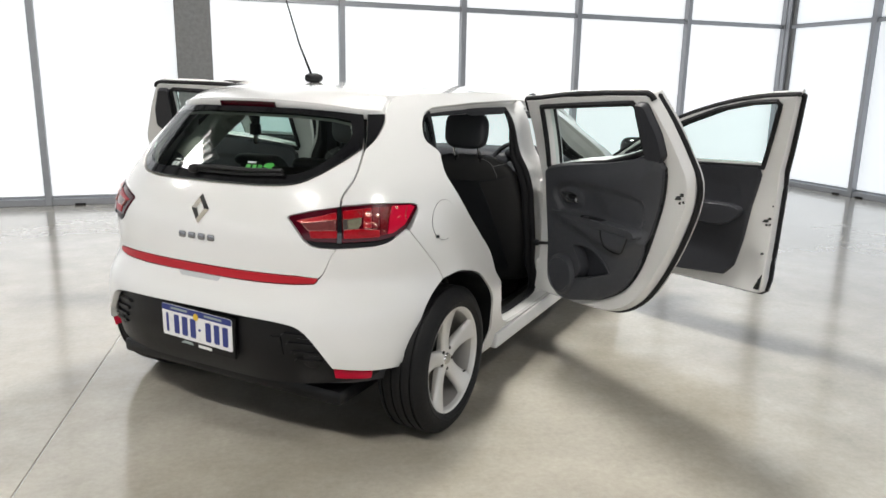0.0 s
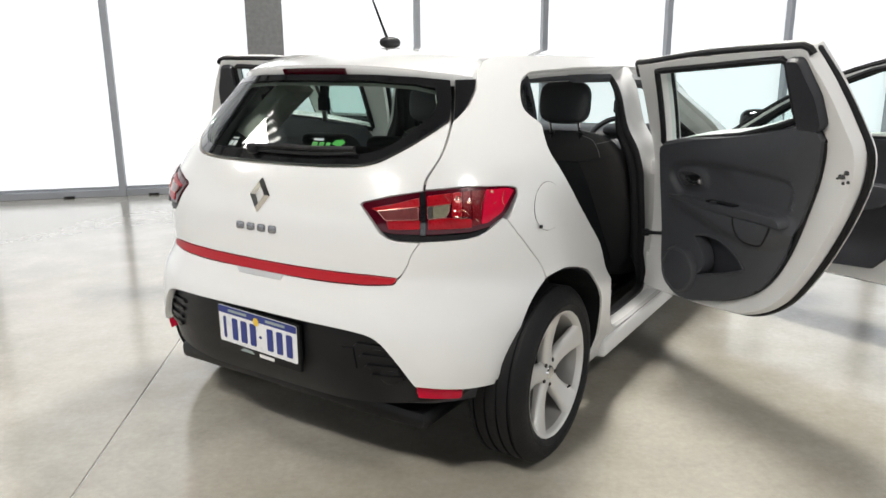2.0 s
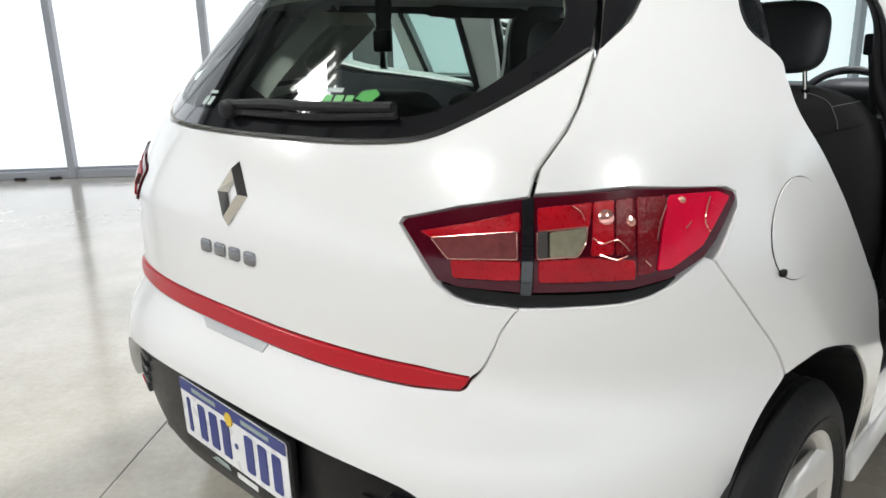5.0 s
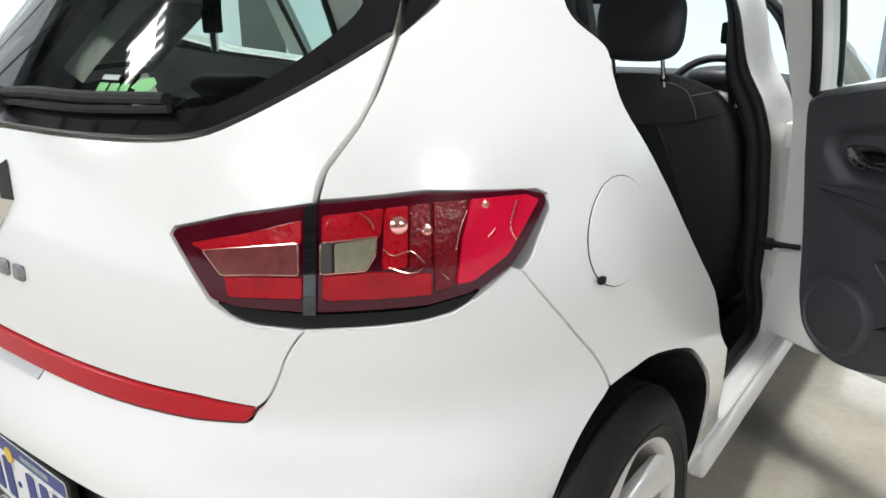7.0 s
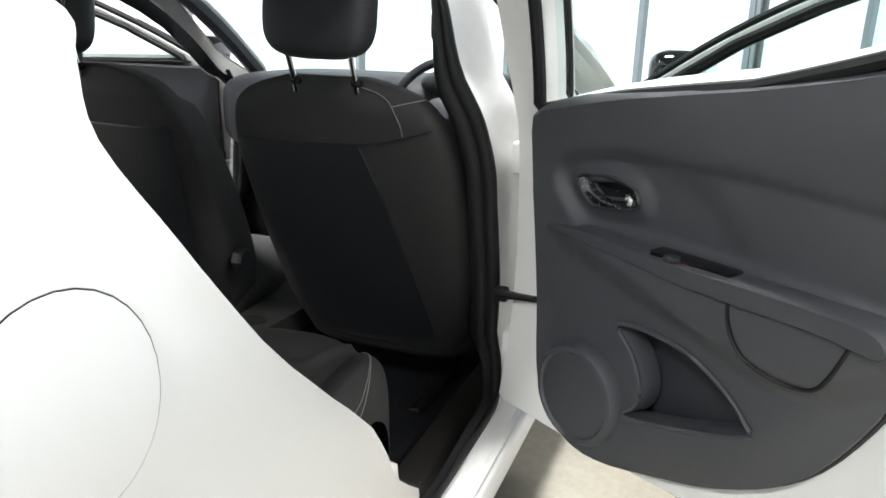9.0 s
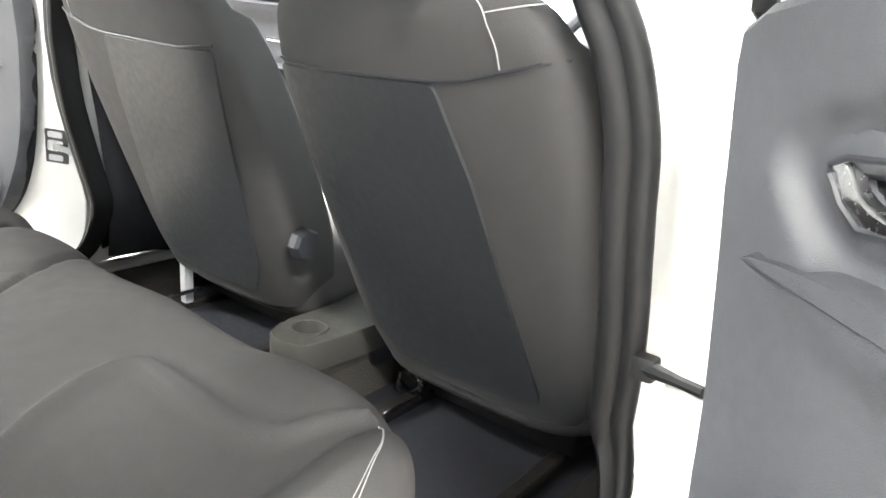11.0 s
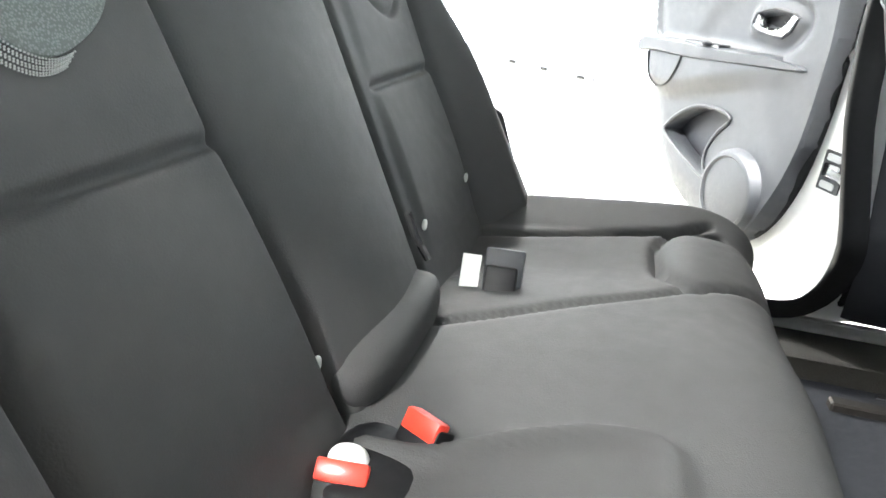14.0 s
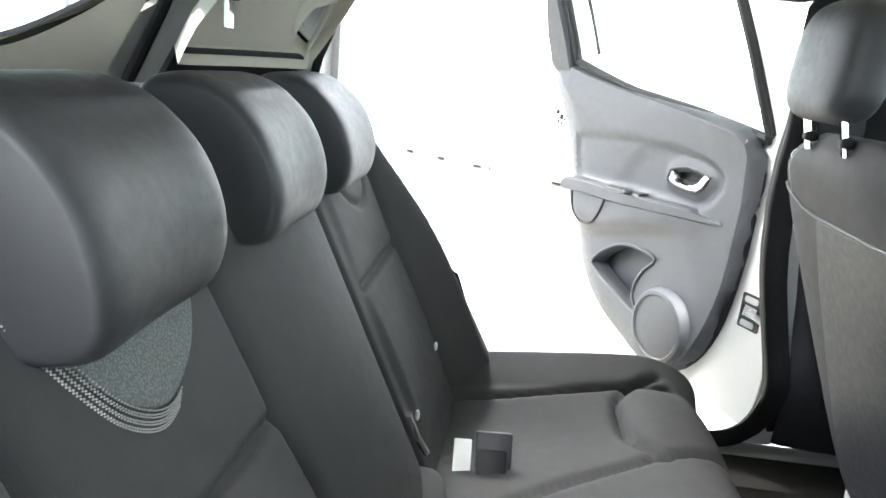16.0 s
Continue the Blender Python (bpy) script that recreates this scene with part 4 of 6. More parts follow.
for a, b, lo, hi in ((5.0, 7.2, 1.128, 1.135), (5.0, 6.2, 1.112, 1.124), (6.5, 7.7, 1.112, 1.124), (8.0, 9.1, 1.112, 1.124)):
    panel("sticker_bar", [(a, lo), (b, lo), (b, hi), (a, hi)], GREEN if lo < 1.12 else GREY_PRINT, off=-0.0035, step=0.01, thick=0, gap=0, parent=tailgate)
for a, b, lo, hi in ((-9.6, -7.6, 1.118, 1.123), (-9.8, -8.7, 1.096, 1.112), (-8.4, -7.4, 1.096, 1.112)):
    panel("sticker_bar", [(a, lo), (b, lo), (b, hi), (a, hi)], GREY_PRINT, off=-0.0035, step=0.01, thick=0, gap=0, parent=tailgate)


# wheels
def wheel(x, y, s):
    w = group("wheel", car, "silver five-spoke alloy wheel with a black tyre")
    m = Matrix.Translation((x, y, 0.31)) @ pose(0, 0, 0, 0, 90 * s, 0) @ pose(0, 0, 0, 0, 0, 41)
    R, W = 0.312, 0.102
    prof = [(0.222, -W + 0.008), (0.238, -W), (0.266, -W - 0.004), (0.288, -W + 0.004), (0.303, -W + 0.016)]
    for c in (-0.062, -0.021, 0.021, 0.062):
        prof += [(R - 0.001, c - 0.016), (R, c - 0.012), (R, c - 0.005), (R - 0.007, c - 0.004), (R - 0.007, c + 0.004), (R, c + 0.005), (R, c + 0.012)]
    prof += [(0.303, W - 0.016), (0.288, W - 0.004), (0.268, W + 0.004), (0.254, W + 0.0035), (0.252, W + 0.005), (0.248, W + 0.005), (0.246, W + 0.003), (0.236, W), (0.222, W - 0.008)]
    part("tyre", lathe(prof, m, 72), TYRE, w, "black grooved road tyre", smooth=28)
    rim = lathe([(0.206, 0.076), (0.212, 0.088), (0.219, 0.095), (0.226, 0.096), (0.228, 0.089), (0.222, 0.080)], m, 64)
    part("rim", rim, ALLOY, w, smooth=40)
    part("barrel_wall", lathe([(0.212, -0.088), (0.206, -0.07), (0.192, -0.03), (0.194, 0.04), (0.206, 0.076)], m, 64), ALLOY_SHADED, w, smooth=40)
    part("barrel", lathe([(0.0, -0.03), (0.10, -0.03), (0.192, -0.028)], m, 40), DARK_METAL, w)
    part("brake_disc", lathe([(0.06, 0.0), (0.125, 0.0), (0.127, -0.012), (0.06, -0.012)], m, 40), DARK_METAL, w)
    bm = bmesh.new()
    for k in range(5):
        mm = m @ pose(0, 0, 0, 0, 0, 72 * k)
        rows = []
        for r, half, top, dep in ((0.020, 0.030, 0.062, 0.03), (0.045, 0.034, 0.060, 0.03), (0.075, 0.033, 0.060, 0.028), (0.115, 0.035, 0.065, 0.026), (0.158, 0.041, 0.074, 0.024), (0.195, 0.052, 0.084, 0.02), (0.214, 0.064, 0.090, 0.016)):
            ring = []
            for q, h in ((-1.0, -0.010), (-0.86, -0.001), (-0.55, 0.003), (0, 0.0005), (0.55, 0.003), (0.86, -0.001), (1.0, -0.010)):
                ring.append((r, q * half, top + h))
            ring += [(r, 0.9 * half, top - dep), (r, -0.9 * half, top - dep)]
            rows.append([bm.verts.new(mm @ Vector(p)) for p in ring])
        for a, b in zip(rows, rows[1:]):
            for i in range(9):
                bm.faces.new((a[i], a[(i + 1) % 9], b[(i + 1) % 9], b[i]))
    bmesh.ops.recalc_face_normals(bm, faces=bm.faces)
    part("spokes", bm, ALLOY, w, "silver spokes", smooth=50)
    part("hub", lathe([(0.0, 0.062), (0.026, 0.061), (0.030, 0.058), (0.036, 0.060), (0.056, 0.060), (0.062, 0.04)], m, 32), ALLOY, w)
    part("hub_cap", lathe([(0.0, 0.069), (0.022, 0.068), (0.027, 0.063), (0.028, 0.058)], m, 24), CHROME, w)
    for k in range(5):
        part("wheel_bolt", lathe([(0.0, 0.066), (0.007, 0.066), (0.009, 0.055)], m @ pose(0, 0, 0, 0, 0, 36 + 72 * k) @ Matrix.Translation((0.046, 0, 0)), 6), DARK_METAL, w, smooth=0)
    part("valve", tube([m @ Vector((0.17, 0.03, 0.07)), m @ Vector((0.155, 0.035, 0.088))], 0.004, 6), RUBBER, w)
    return w


for y in (0.0, 2.589):
    for s in (1, -1):
        wheel(0.757 * s, y, s)
        # wheel house: a dark half drum
        if y < 1:
            continue
        bm = grid(lambda a, x: Vector((s * x, y + 0.36 * math.cos(a), 0.31 + 0.366 * math.sin(a))), lin(-0.85, math.pi + 0.3, 40), lin(0.50, 0.846, 5))
        part("wheel_house", bm, RUBBER, car)
    for s in (1, -1):
        bm = grid(lambda a, r: Vector((s * 0.50, y + r * math.cos(a), 0.31 + r * math.sin(a))), lin(-0.85, math.pi + 0.1, 34), lin(0.02, 0.43, 3))
        part("wheel_house_wall", bm, RUBBER, car)


# jambs, seals, pillars and sills round the door openings
def opening(s):
    hole = [(s * u, z) for u, z in door_hole]
    hole = [(x / DEG, y) for x, y in dense([(u * DEG, v) for u, v in hole], 0.03)]
    n = len(hole)
    cx = s * th_of(1.25)

    def pull(k, d):
        u, z = hole[k % n]
        a, b = hole[k - 1], hole[(k + 1) % n]
        t = Vector(((b[0] - a[0]) * DEG, b[1] - a[1])).normalized()
        nn = Vector((-t.y, t.x))
        if nn.dot(Vector(((cx - u) * DEG, 0.85 - z))) < 0:
            nn = -nn
        return (u + nn.x * d / DEG, z + nn.y * d)
    def shallow(z):
        """The frame is thinner under the roof rail and over the sill."""
        t = min(max((z - 1.10) / 0.22, 0), 1)
        low = min(max((z - 0.30) / 0.16, 0), 1)
        return (1 - 0.66 * t * t * (3 - 2 * t)) * (0.5 + 0.5 * low)

    def jamb_at(k, r):
        u, z = pull(int(k), r[1] * shallow(hole[int(k)][1]))
        return skin(u, z, r[0] * shallow(z))
    bm = grid(jamb_at, list(range(n)), [(-0.026, 0.0), (-0.034, 0.006), (-0.060, 0.009), (-0.064, 0.012), (-0.085, 0.013), (-0.108, 0.022)], wrap=True)
    bmesh.ops.recalc_face_normals(bm, faces=bm.faces)
    part("door_jamb", bm, JAMB, car, "white painted door jamb")
    # pillar and sill frame inside the jamb, with a rounded opening for each door
    at = lambda line: [(s * th_of(y), z) for y, z in line]
    rear_gap = at(pts2(spline([(1.085, 1.340), (1.108, 1.12), (1.132, 0.80), (1.165, 0.62), (1.193, 0.47), (1.190, 0.375), (1.158, 0.318), (1.10, 0.294), (0.98, 0.291), (0.82, 0.292), (0.72, 0.298), (0.645, 0.318)], per=3)))
    rear_gap += [(s * u, z) for u, z in [(95.4, 0.365), (93.4, 0.43), (91.6, 0.53), (87.7, 0.735), (81.8, 0.90), (77.8, 1.0), (75.0, 1.08), (75.6, 1.17), (79.0, 1.334)]]
    front_gap = at(pts2(spline([(1.21, 1.315), (1.25, 1.10), (1.295, 0.80), (1.315, 0.5), (1.335, 0.36), (1.42, 0.30), (1.95, 0.30), (2.1, 0.34), (2.2, 0.45), (2.245, 0.62), (2.25, 0.9), (2.05, 1.045), (1.72, 1.225), (1.45, 1.305)], per=3)))
    rim = [pull(k, 0.021 * shallow(hole[k][1])) for k in range(n)]
    hump = lambda u, z: skin(u, z, -0.108 * shallow(z) + 0.040 * math.exp(-((skin(u, z, 0).y - 1.30 + 0.09 * max(z - 0.5, 0)) / 0.055) ** 4))
    bm = sheet(hump, rim, [rear_gap, front_gap], 0.026, 0.016, 0.006, DEG, flip=s < 0)
    pil = part("centre_pillar", bm, JAMB, car, "white painted centre pillar and sill frame")
    for gap in (rear_gap, front_gap):
        g = [(u / DEG, z) for u, z in dense([(u * DEG, z) for u, z in gap], 0.03)]
        gx = sum(u for u, z in g) / len(g)

        def inward(k, d):
            u, z = g[k % len(g)]
            a, b = g[k - 1], g[(k + 1) % len(g)]
            t = Vector(((b[0] - a[0]) * DEG, b[1] - a[1])).normalized()
            nn = Vector((-t.y, t.x))
            if nn.dot(Vector(((gx - u) * DEG, 0.8 - z))) < 0:
                nn = -nn
            return (u + nn.x * d / DEG, z + nn.y * d)
        def seal_at(k, r):
            u, z = inward(int(k), r[1] * (1.0 if abs(g[int(k)][0]) > th_of(0.62) else 0.55))
            deep = 0.35 + 0.65 * min(max((skin(u, z, 0).y - 0.6) / 0.4, 0), 1)
            return skin(u, z, (-0.10 + (r[0] + 0.10) * deep) * shallow(z))
        bm = grid(seal_at, list(range(len(g))),
                  [(-0.112, -0.010), (-0.104, -0.002), (-0.103, 0.006), (-0.110, 0.013), (-0.124, 0.015), (-0.132, 0.012), (-0.136, 0.016), (-0.156, 0.021), (-0.166, 0.016), (-0.172, -0.02)], wrap=True)
        bmesh.ops.recalc_face_normals(bm, faces=bm.faces)
        part("door_seal", bm, RUBBER, car, "black rubber door seal", smooth=60)
    # inner cover, belt and guide on the pillar
    bm = grid(lambda a, z: skin(s * th_of(1.345 + 0.06 * max(0, 0.7 - z) - 0.14 * (z - 0.45)), z, -0.165 * shallow(z)) + Vector((s * 0.022 * math.cos(a), (0.115 + 0.12 * max(0, 0.7 - z)) * math.sin(a), 0)), lin(0, 2 * math.pi, 17), lin(0.30, 1.37, 20))
    bmesh.ops.recalc_face_normals(bm, faces=bm.faces)
    part("pillar_cover", bm, TRIM_DARK, pil, "dark grey plastic pillar cover")
    line = [Vector((s * 0.575, 1.225, 1.17)), Vector((s * 0.60, 1.24, 1.0)), Vector((s * 0.635, 1.27, 0.7)), Vector((s * 0.66, 1.30, 0.45))]
    part("seat_belt", tube(spline(line, per=5), 0.024, 8, flat=0.12), BELT, pil)
    part("belt_guide", box(s * 0.585 - 0.02, s * 0.585 + 0.02, 1.195, 1.235, 1.14, 1.20, 0.008, 2), TRIM_DARK, pil)
    # sill: floor of the step between the jamb and the carpet
    part("sill_step", box(min(s * 0.785, s * 0.835), max(s * 0.785, s * 0.835), 0.50, 2.30, 0.19, 0.268, 0.012, 3), JAMB, car, "white painted sill step")
    part("sill_carpet", box(min(s * 0.63, s * 0.784), max(s * 0.63, s * 0.784), 0.55, 2.28, 0.19, 0.262, 0.012, 2), CARPET, car)
    # fixed quarter window behind the rear door
    q = [(78.4, 1.334), (73.0, 1.308), (70.0, 1.262), (69.8, 1.215), (73.8, 1.172)]
    q = [(s * u, z) for u, z in q]
    qi = [(s * u, z) for u, z in [(76.2, 1.312), (73.2, 1.294), (71.4, 1.258), (71.2, 1.222), (73.5, 1.196)]]
    qo = panel("quarter_border", rounded_th(q, 0.012), GLOSS_BLACK, off=-0.012, holes=[rounded_th(qi, 0.01)], step=0.016, thick=0.06, lip=0.002, gap=0, parent=car, label="small black-edged quarter window")
    qp = panel("quarter_pane", rounded_th(qi, 0.01), SIDE_GLASS, off=-0.014, step=0.02, thick=0, gap=0, parent=qo)
    qp.visible_shadow = False
    # inner trim of the rear pillar
    C = [(49.0, 1.177), (74.0, 1.177), (79.5, 1.335), (80, 1.37), (57, 1.37), (50, 1.25)]
    cp = sheet(on_skin(-0.105), [(s * u, z) for u, z in C], [rounded_th([(s * u, z) for u, z in [(77.0, 1.318), (72.6, 1.298), (70.6, 1.258), (70.4, 1.218), (73.6, 1.192)]], 0.01)], 0.03, 0.05, 0.006, DEG)
    part("rear_pillar_trim", cp, LINING, car, "pale beige rear pillar trim")
    C = [(46, 1.02), (68.5, 1.02), (70.5, 1.12), (73.8, 1.173), (48.7, 1.173)]
    part("shelf_side_trim", sheet(on_skin(-0.105), [(s * u, z) for u, z in C], (), 0.03, 0.02, 0.004, DEG), TRIM_DARK, car)
    C = [(30, 0.5), (72, 0.50), (72, 0.90), (69, 1.02), (40, 1.02)]
    part("quarter_trim", sheet(on_skin(-0.105), [(s * u, z) for u, z in C], (), 0.04, 0.006, 0.003, DEG), TRIM_DARK, car)


for s in (1, -1):
    opening(s)


# ---- doors ----
lean = smooth_table([0.2, 0.35, 0.6, 0.9, 1.0, 1.2, 1.42], [-0.05, -0.02, 0.008, 0.0, -0.015, -0.08, -0.168])


# how the drawing of the rear door is drawn out along its length and sheared in height
ALONG_A = smooth_table([0.0, 0.10, 0.225, 0.40, 0.688, 0.872, 1.03, 1.10], [0.0, 0.135, 0.252, 0.400, 0.660, 0.838, 1.008, 1.085])
SHEAR_A = smooth_table([0.0, 0.10, 0.30, 0.45, 0.69, 0.87, 1.0, 1.10], [0.012, 0.018, 0.012, 0.0, -0.020, -0.024, -0.008, 0.0])


def door_surface(s, hinge, phi, rear=False):
    c, k = math.cos(radians(phi)), math.sin(radians(phi))

    def d(a, z, off=0.0):
        if rear:
            z += SHEAR_A(a) * min(max((z - 0.36) / 0.15, 0), 1) * min(max((1.36 - z) / 0.15, 0), 1)
            a = ALONG_A(a)
        n = lean(z) + off
        return Vector((s * (hinge[0] + a * k + n * c), hinge[1] - a * c + n * k, z))
    return d


def relief(poly, depth, soft=0.010):
    """A depth that grows to its full value inside the outline."""
    e = [Vector(p) for p in poly]

    def f(a, z):
        p = Vector((a, z))
        d = 1e9
        for i in range(len(e)):
            u, v = e[i - 1], e[i]
            w = v - u
            t = min(max((p - u).dot(w) / w.length_squared, 0), 1)
            d = min(d, (p - u - t * w).length)
        if not inside((a, z), [q[:] for q in e]):
            d = -d
        t = min(max(d / soft * 0.5 + 0.5, 0), 1)
        return depth * t * t * (3 - 2 * t)
    return f


REAR_SKIN = [(-0.005, 0.34), (-0.005, 0.9), (-0.006, 1.1), (0.012, 1.372)] + pts2(spline([(0.02, 1.378), (0.3, 1.402), (0.6, 1.418), (0.95, 1.425)], per=3)) + pts2(spline(
    [(0.975, 1.412), (1.03, 1.30), (1.075, 1.17), (1.10, 1.06), (1.07, 0.92), (1.0, 0.745), (0.91, 0.58), (0.82, 0.46), (0.72, 0.385), (0.60, 0.35), (0.3, 0.326), (0.02, 0.318)], per=4))
REAR_WINDOW = [(0.135, 1.330), (0.5, 1.352), (0.872, 1.372), (0.890, 1.36), (0.888, 1.190), (0.60, 1.105), (0.085, 0.998), (0.080, 1.01)]
REAR_TRIM = [(0.098, 0.955), (0.106, 0.985), (0.135, 1.002), (0.61, 1.102), (0.905, 1.168), (0.970, 1.158), (0.988, 1.11)] + pts2(spline([(0.970, 1.035), (0.941, 0.942), (0.901, 0.818), (0.872, 0.737), (0.839, 0.659), (0.783, 0.566), (0.705, 0.494), (0.596, 0.431), (0.479, 0.393), (0.36, 0.370), (0.27, 0.378), (0.20, 0.42), (0.15, 0.50), (0.12, 0.64), (0.10, 0.84)], per=3))
FRONT_SKIN = [(0.0, 0.36), (0.0, 0.93)] + pts2(spline([(0.02, 0.975), (0.16, 1.06), (0.36, 1.175), (0.60, 1.285), (0.85, 1.365), (1.08, 1.412), (1.29, 1.428)], per=3)) + [(1.305, 1.418), (1.195, 1.0), (1.178, 0.7), (1.172, 0.5), (1.176, 0.41), (1.165, 0.335), (1.13, 0.312), (0.5, 0.312), (0.04, 0.312)]
FRONT_WINDOW = [(0.17, 1.012), (0.40, 1.145), (0.62, 1.243), (0.86, 1.330), (1.04, 1.368), (1.185, 1.38), (1.200, 1.362), (1.085, 1.025), (0.6, 1.008)]
FRONT_TRIM = [(0.06, 0.93), (0.12, 0.985), (0.6, 0.998), (1.06, 1.018), (1.075, 0.98), (1.03, 0.80), (1.0, 0.6), (0.97, 0.46), (0.92, 0.405), (0.5, 0.375), (0.16, 0.365), (0.07, 0.42)]


def band(outline, d):
    """The outline moved inwards by d, in metres."""
    return [(u / 1.0, v) for u, v in [(p[0] * DEG, p[1]) for p in shrink([(a / DEG, z) for a, z in outline], d)]]


def edge_loop(D, outline, off, step=0.03):
    return [D(a, z, off) for a, z in dense(outline, step)]


def door(name, s, hinge, phi, skin_line, window, trim_line, rear, label):
    D = door_surface(s, hinge, phi, rear)
    at = lambda off: (lambda a, z: D(a, z, off))
    inn, out = s < 0, s > 0
    dr = group(name, car, label)
    part("outer_skin", sheet(at(0.048), skin_line, [window], 0.04, 0.006, 0.001, flip=out), PAINT, dr, "white outer door skin")
    part("door_frame", sheet(at(-0.028), band(skin_line, 0.024), [window], 0.034, 0.074, 0.010, flip=inn), JAMB, dr, "white inner door frame")
    part("edge_seal", tube(edge_loop(D, band(skin_line, 0.012), 0.036), 0.013, 8, closed=True), RUBBER, dr, "black rubber seal along the door edge")
    top = [p for p in dense(band(skin_line, 0.010), 0.03) if p[1] > (1.30 if rear else 0.99) and (rear or 0.03 < p[0] < 1.06 or p[1] > 1.395)]
    top.sort(key=lambda p: p[0])
    part("top_seal", tube([D(a, z, -0.012) for a, z in top if a < (0.99 if rear else 1.30)], 0.013, 8), RUBBER, dr, "black rubber seal along the window frame")
    part("window_seal", tube(edge_loop(D, window, -0.034), 0.013, 8, closed=True), RUBBER, dr)
    part("window_seal", tube(edge_loop(D, window, 0.044), 0.010, 6, closed=True), RUBBER, dr)
    g = part("window_pane", sheet(at(0.012), band(window, -0.01), (), 0.06, 0, 0, flip=out), SIDE_GLASS, dr)
    g.visible_shadow = False
    trim_off = -0.062
    if rear:
        trim_off = -0.085
        pocket = pts2(spline([(0.385, 0.652), (0.447, 0.671), (0.552, 0.673), (0.635, 0.645), (0.678, 0.615), (0.688, 0.588), (0.576, 0.542), (0.462, 0.502), (0.428, 0.500), (0.455, 0.530), (0.458, 0.570), (0.43, 0.615)], closed=True, per=4))
        field = relief([(0.168, 0.885), (0.178, 0.905), (0.213, 0.925), (0.272, 0.939), (0.344, 0.951), (0.445, 0.966), (0.602, 0.980), (0.734, 0.982), (0.836, 0.978), (0.868, 0.969), (0.880, 0.950), (0.880, 0.915), (0.868, 0.860), (0.84, 0.832),
                        (0.66, 0.832), (0.443, 0.814), (0.341, 0.805), (0.287, 0.798), (0.261, 0.799), (0.234, 0.811), (0.199, 0.835), (0.172, 0.866)], 0.019, 0.017)
        swell = relief([(0.11, 0.45), (0.16, 0.62), (0.25, 0.76), (0.5, 0.79), (0.86, 0.79), (0.86, 0.72), (0.79, 0.60), (0.64, 0.47), (0.40, 0.39), (0.2, 0.42)], 0.010, 0.05)
        cup_line = [(0.222, 0.889), (0.244, 0.899), (0.315, 0.909), (0.354, 0.907), (0.388, 0.901), (0.396, 0.888), (0.402, 0.873), (0.382, 0.863), (0.329, 0.852), (0.271, 0.846), (0.245, 0.861)]
        ring_line = pts2(spline([(0.210, 0.880), (0.240, 0.908), (0.298, 0.922), (0.348, 0.924), (0.393, 0.917), (0.412, 0.902), (0.417, 0.876), (0.408, 0.858), (0.373, 0.846), (0.318, 0.835), (0.268, 0.833), (0.232, 0.855)], closed=True, per=4))
        sweep = relief([(0.43, 0.97), (0.527, 0.946), (0.589, 0.900), (0.640, 0.843), (0.669, 0.825), (0.95, 0.80), (0.95, 0.99)], -0.007, 0.035)
        collar = relief(ring_line, -0.012, 0.016)
        rest_line = relief([(0.13, 0.775), (0.16, 0.789), (0.25, 0.800), (0.45, 0.812), (0.64, 0.829), (0.80, 0.833), (0.872, 0.815), (0.885, 0.77), (0.80, 0.715), (0.70, 0.70), (0.55, 0.72), (0.35, 0.745), (0.2, 0.76)], 0.030, 0.03)
        rounding = relief(trim_line, 1.0, 0.11)
        out_by = lambda a, z: trim_off + 0.055 * (1 - rounding(a, z)) * min(max((a - 0.22) / 0.3, 0), 1) + field(a, z) - swell(a, z) + collar(a, z) + (sweep(a, z) if field(a, z) > 0.004 else 0) - rest_line(a, z) * min(max((a - 0.14) / 0.35, 0), 1)
        fn = lambda a, z: D(a, z, out_by(a, z))
        part("door_trim", sheet(fn, trim_line, [pocket, cup_line], 0.0085, 0.036, 0.012, flip=inn), TRIM, dr, "grey plastic door trim")
        # black tube painting the shadow gap between trim and frame
        part("trim_shadow_gap", tube(edge_loop(D, band(trim_line, 0.006), -0.034), 0.012, 8, closed=True), RUBBER, dr)
        # back darker than the trim, painting the shade deep in the pocket
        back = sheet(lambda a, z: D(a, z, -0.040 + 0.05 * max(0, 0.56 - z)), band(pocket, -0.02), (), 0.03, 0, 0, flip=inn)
        part("pocket_back", back, TRIM_DARK, dr, "storage pocket in the door trim, its back coloured dark for shade")
        lip = [D(a, z, out_by(a, z) - 0.002) for a, z in dense(pocket, 0.02)]
        part("pocket_rim", tube(lip, 0.005, 6, closed=True), TRIM, dr)
        # armrest: a raised strip with a rounded grip box at its rear end
        strip = pts2(spline([(0.150, 0.784), (0.25, 0.799), (0.45, 0.812), (0.64, 0.830), (0.76, 0.836), (0.845, 0.834), (0.872, 0.815), (0.866, 0.800), (0.835, 0.803), (0.775, 0.808), (0.64, 0.800), (0.45, 0.789), (0.28, 0.782)], closed=True, per=3))
        rise = lambda a: 0.008 + 0.036 * min(max((a - 0.13) / 0.4, 0), 1)
        part("armrest", sheet(lambda a, z: D(a, z, trim_off - rise(a)), strip, (), 0.012, 0.045, 0.008, flip=inn), TRIM, dr, "grey moulded armrest")
        grip = pts2(spline([(0.636, 0.800), (0.645, 0.765), (0.675, 0.728), (0.731, 0.711), (0.781, 0.717), (0.807, 0.748), (0.824, 0.797)], per=4))
        part("armrest_joint", tube([D(a, z, out_by(a, z) - 0.002) for a, z in grip], 0.0035, 6), RUBBER, dr)
        slot = [(0.470, 0.812), (0.632, 0.828), (0.632, 0.838), (0.470, 0.824)]
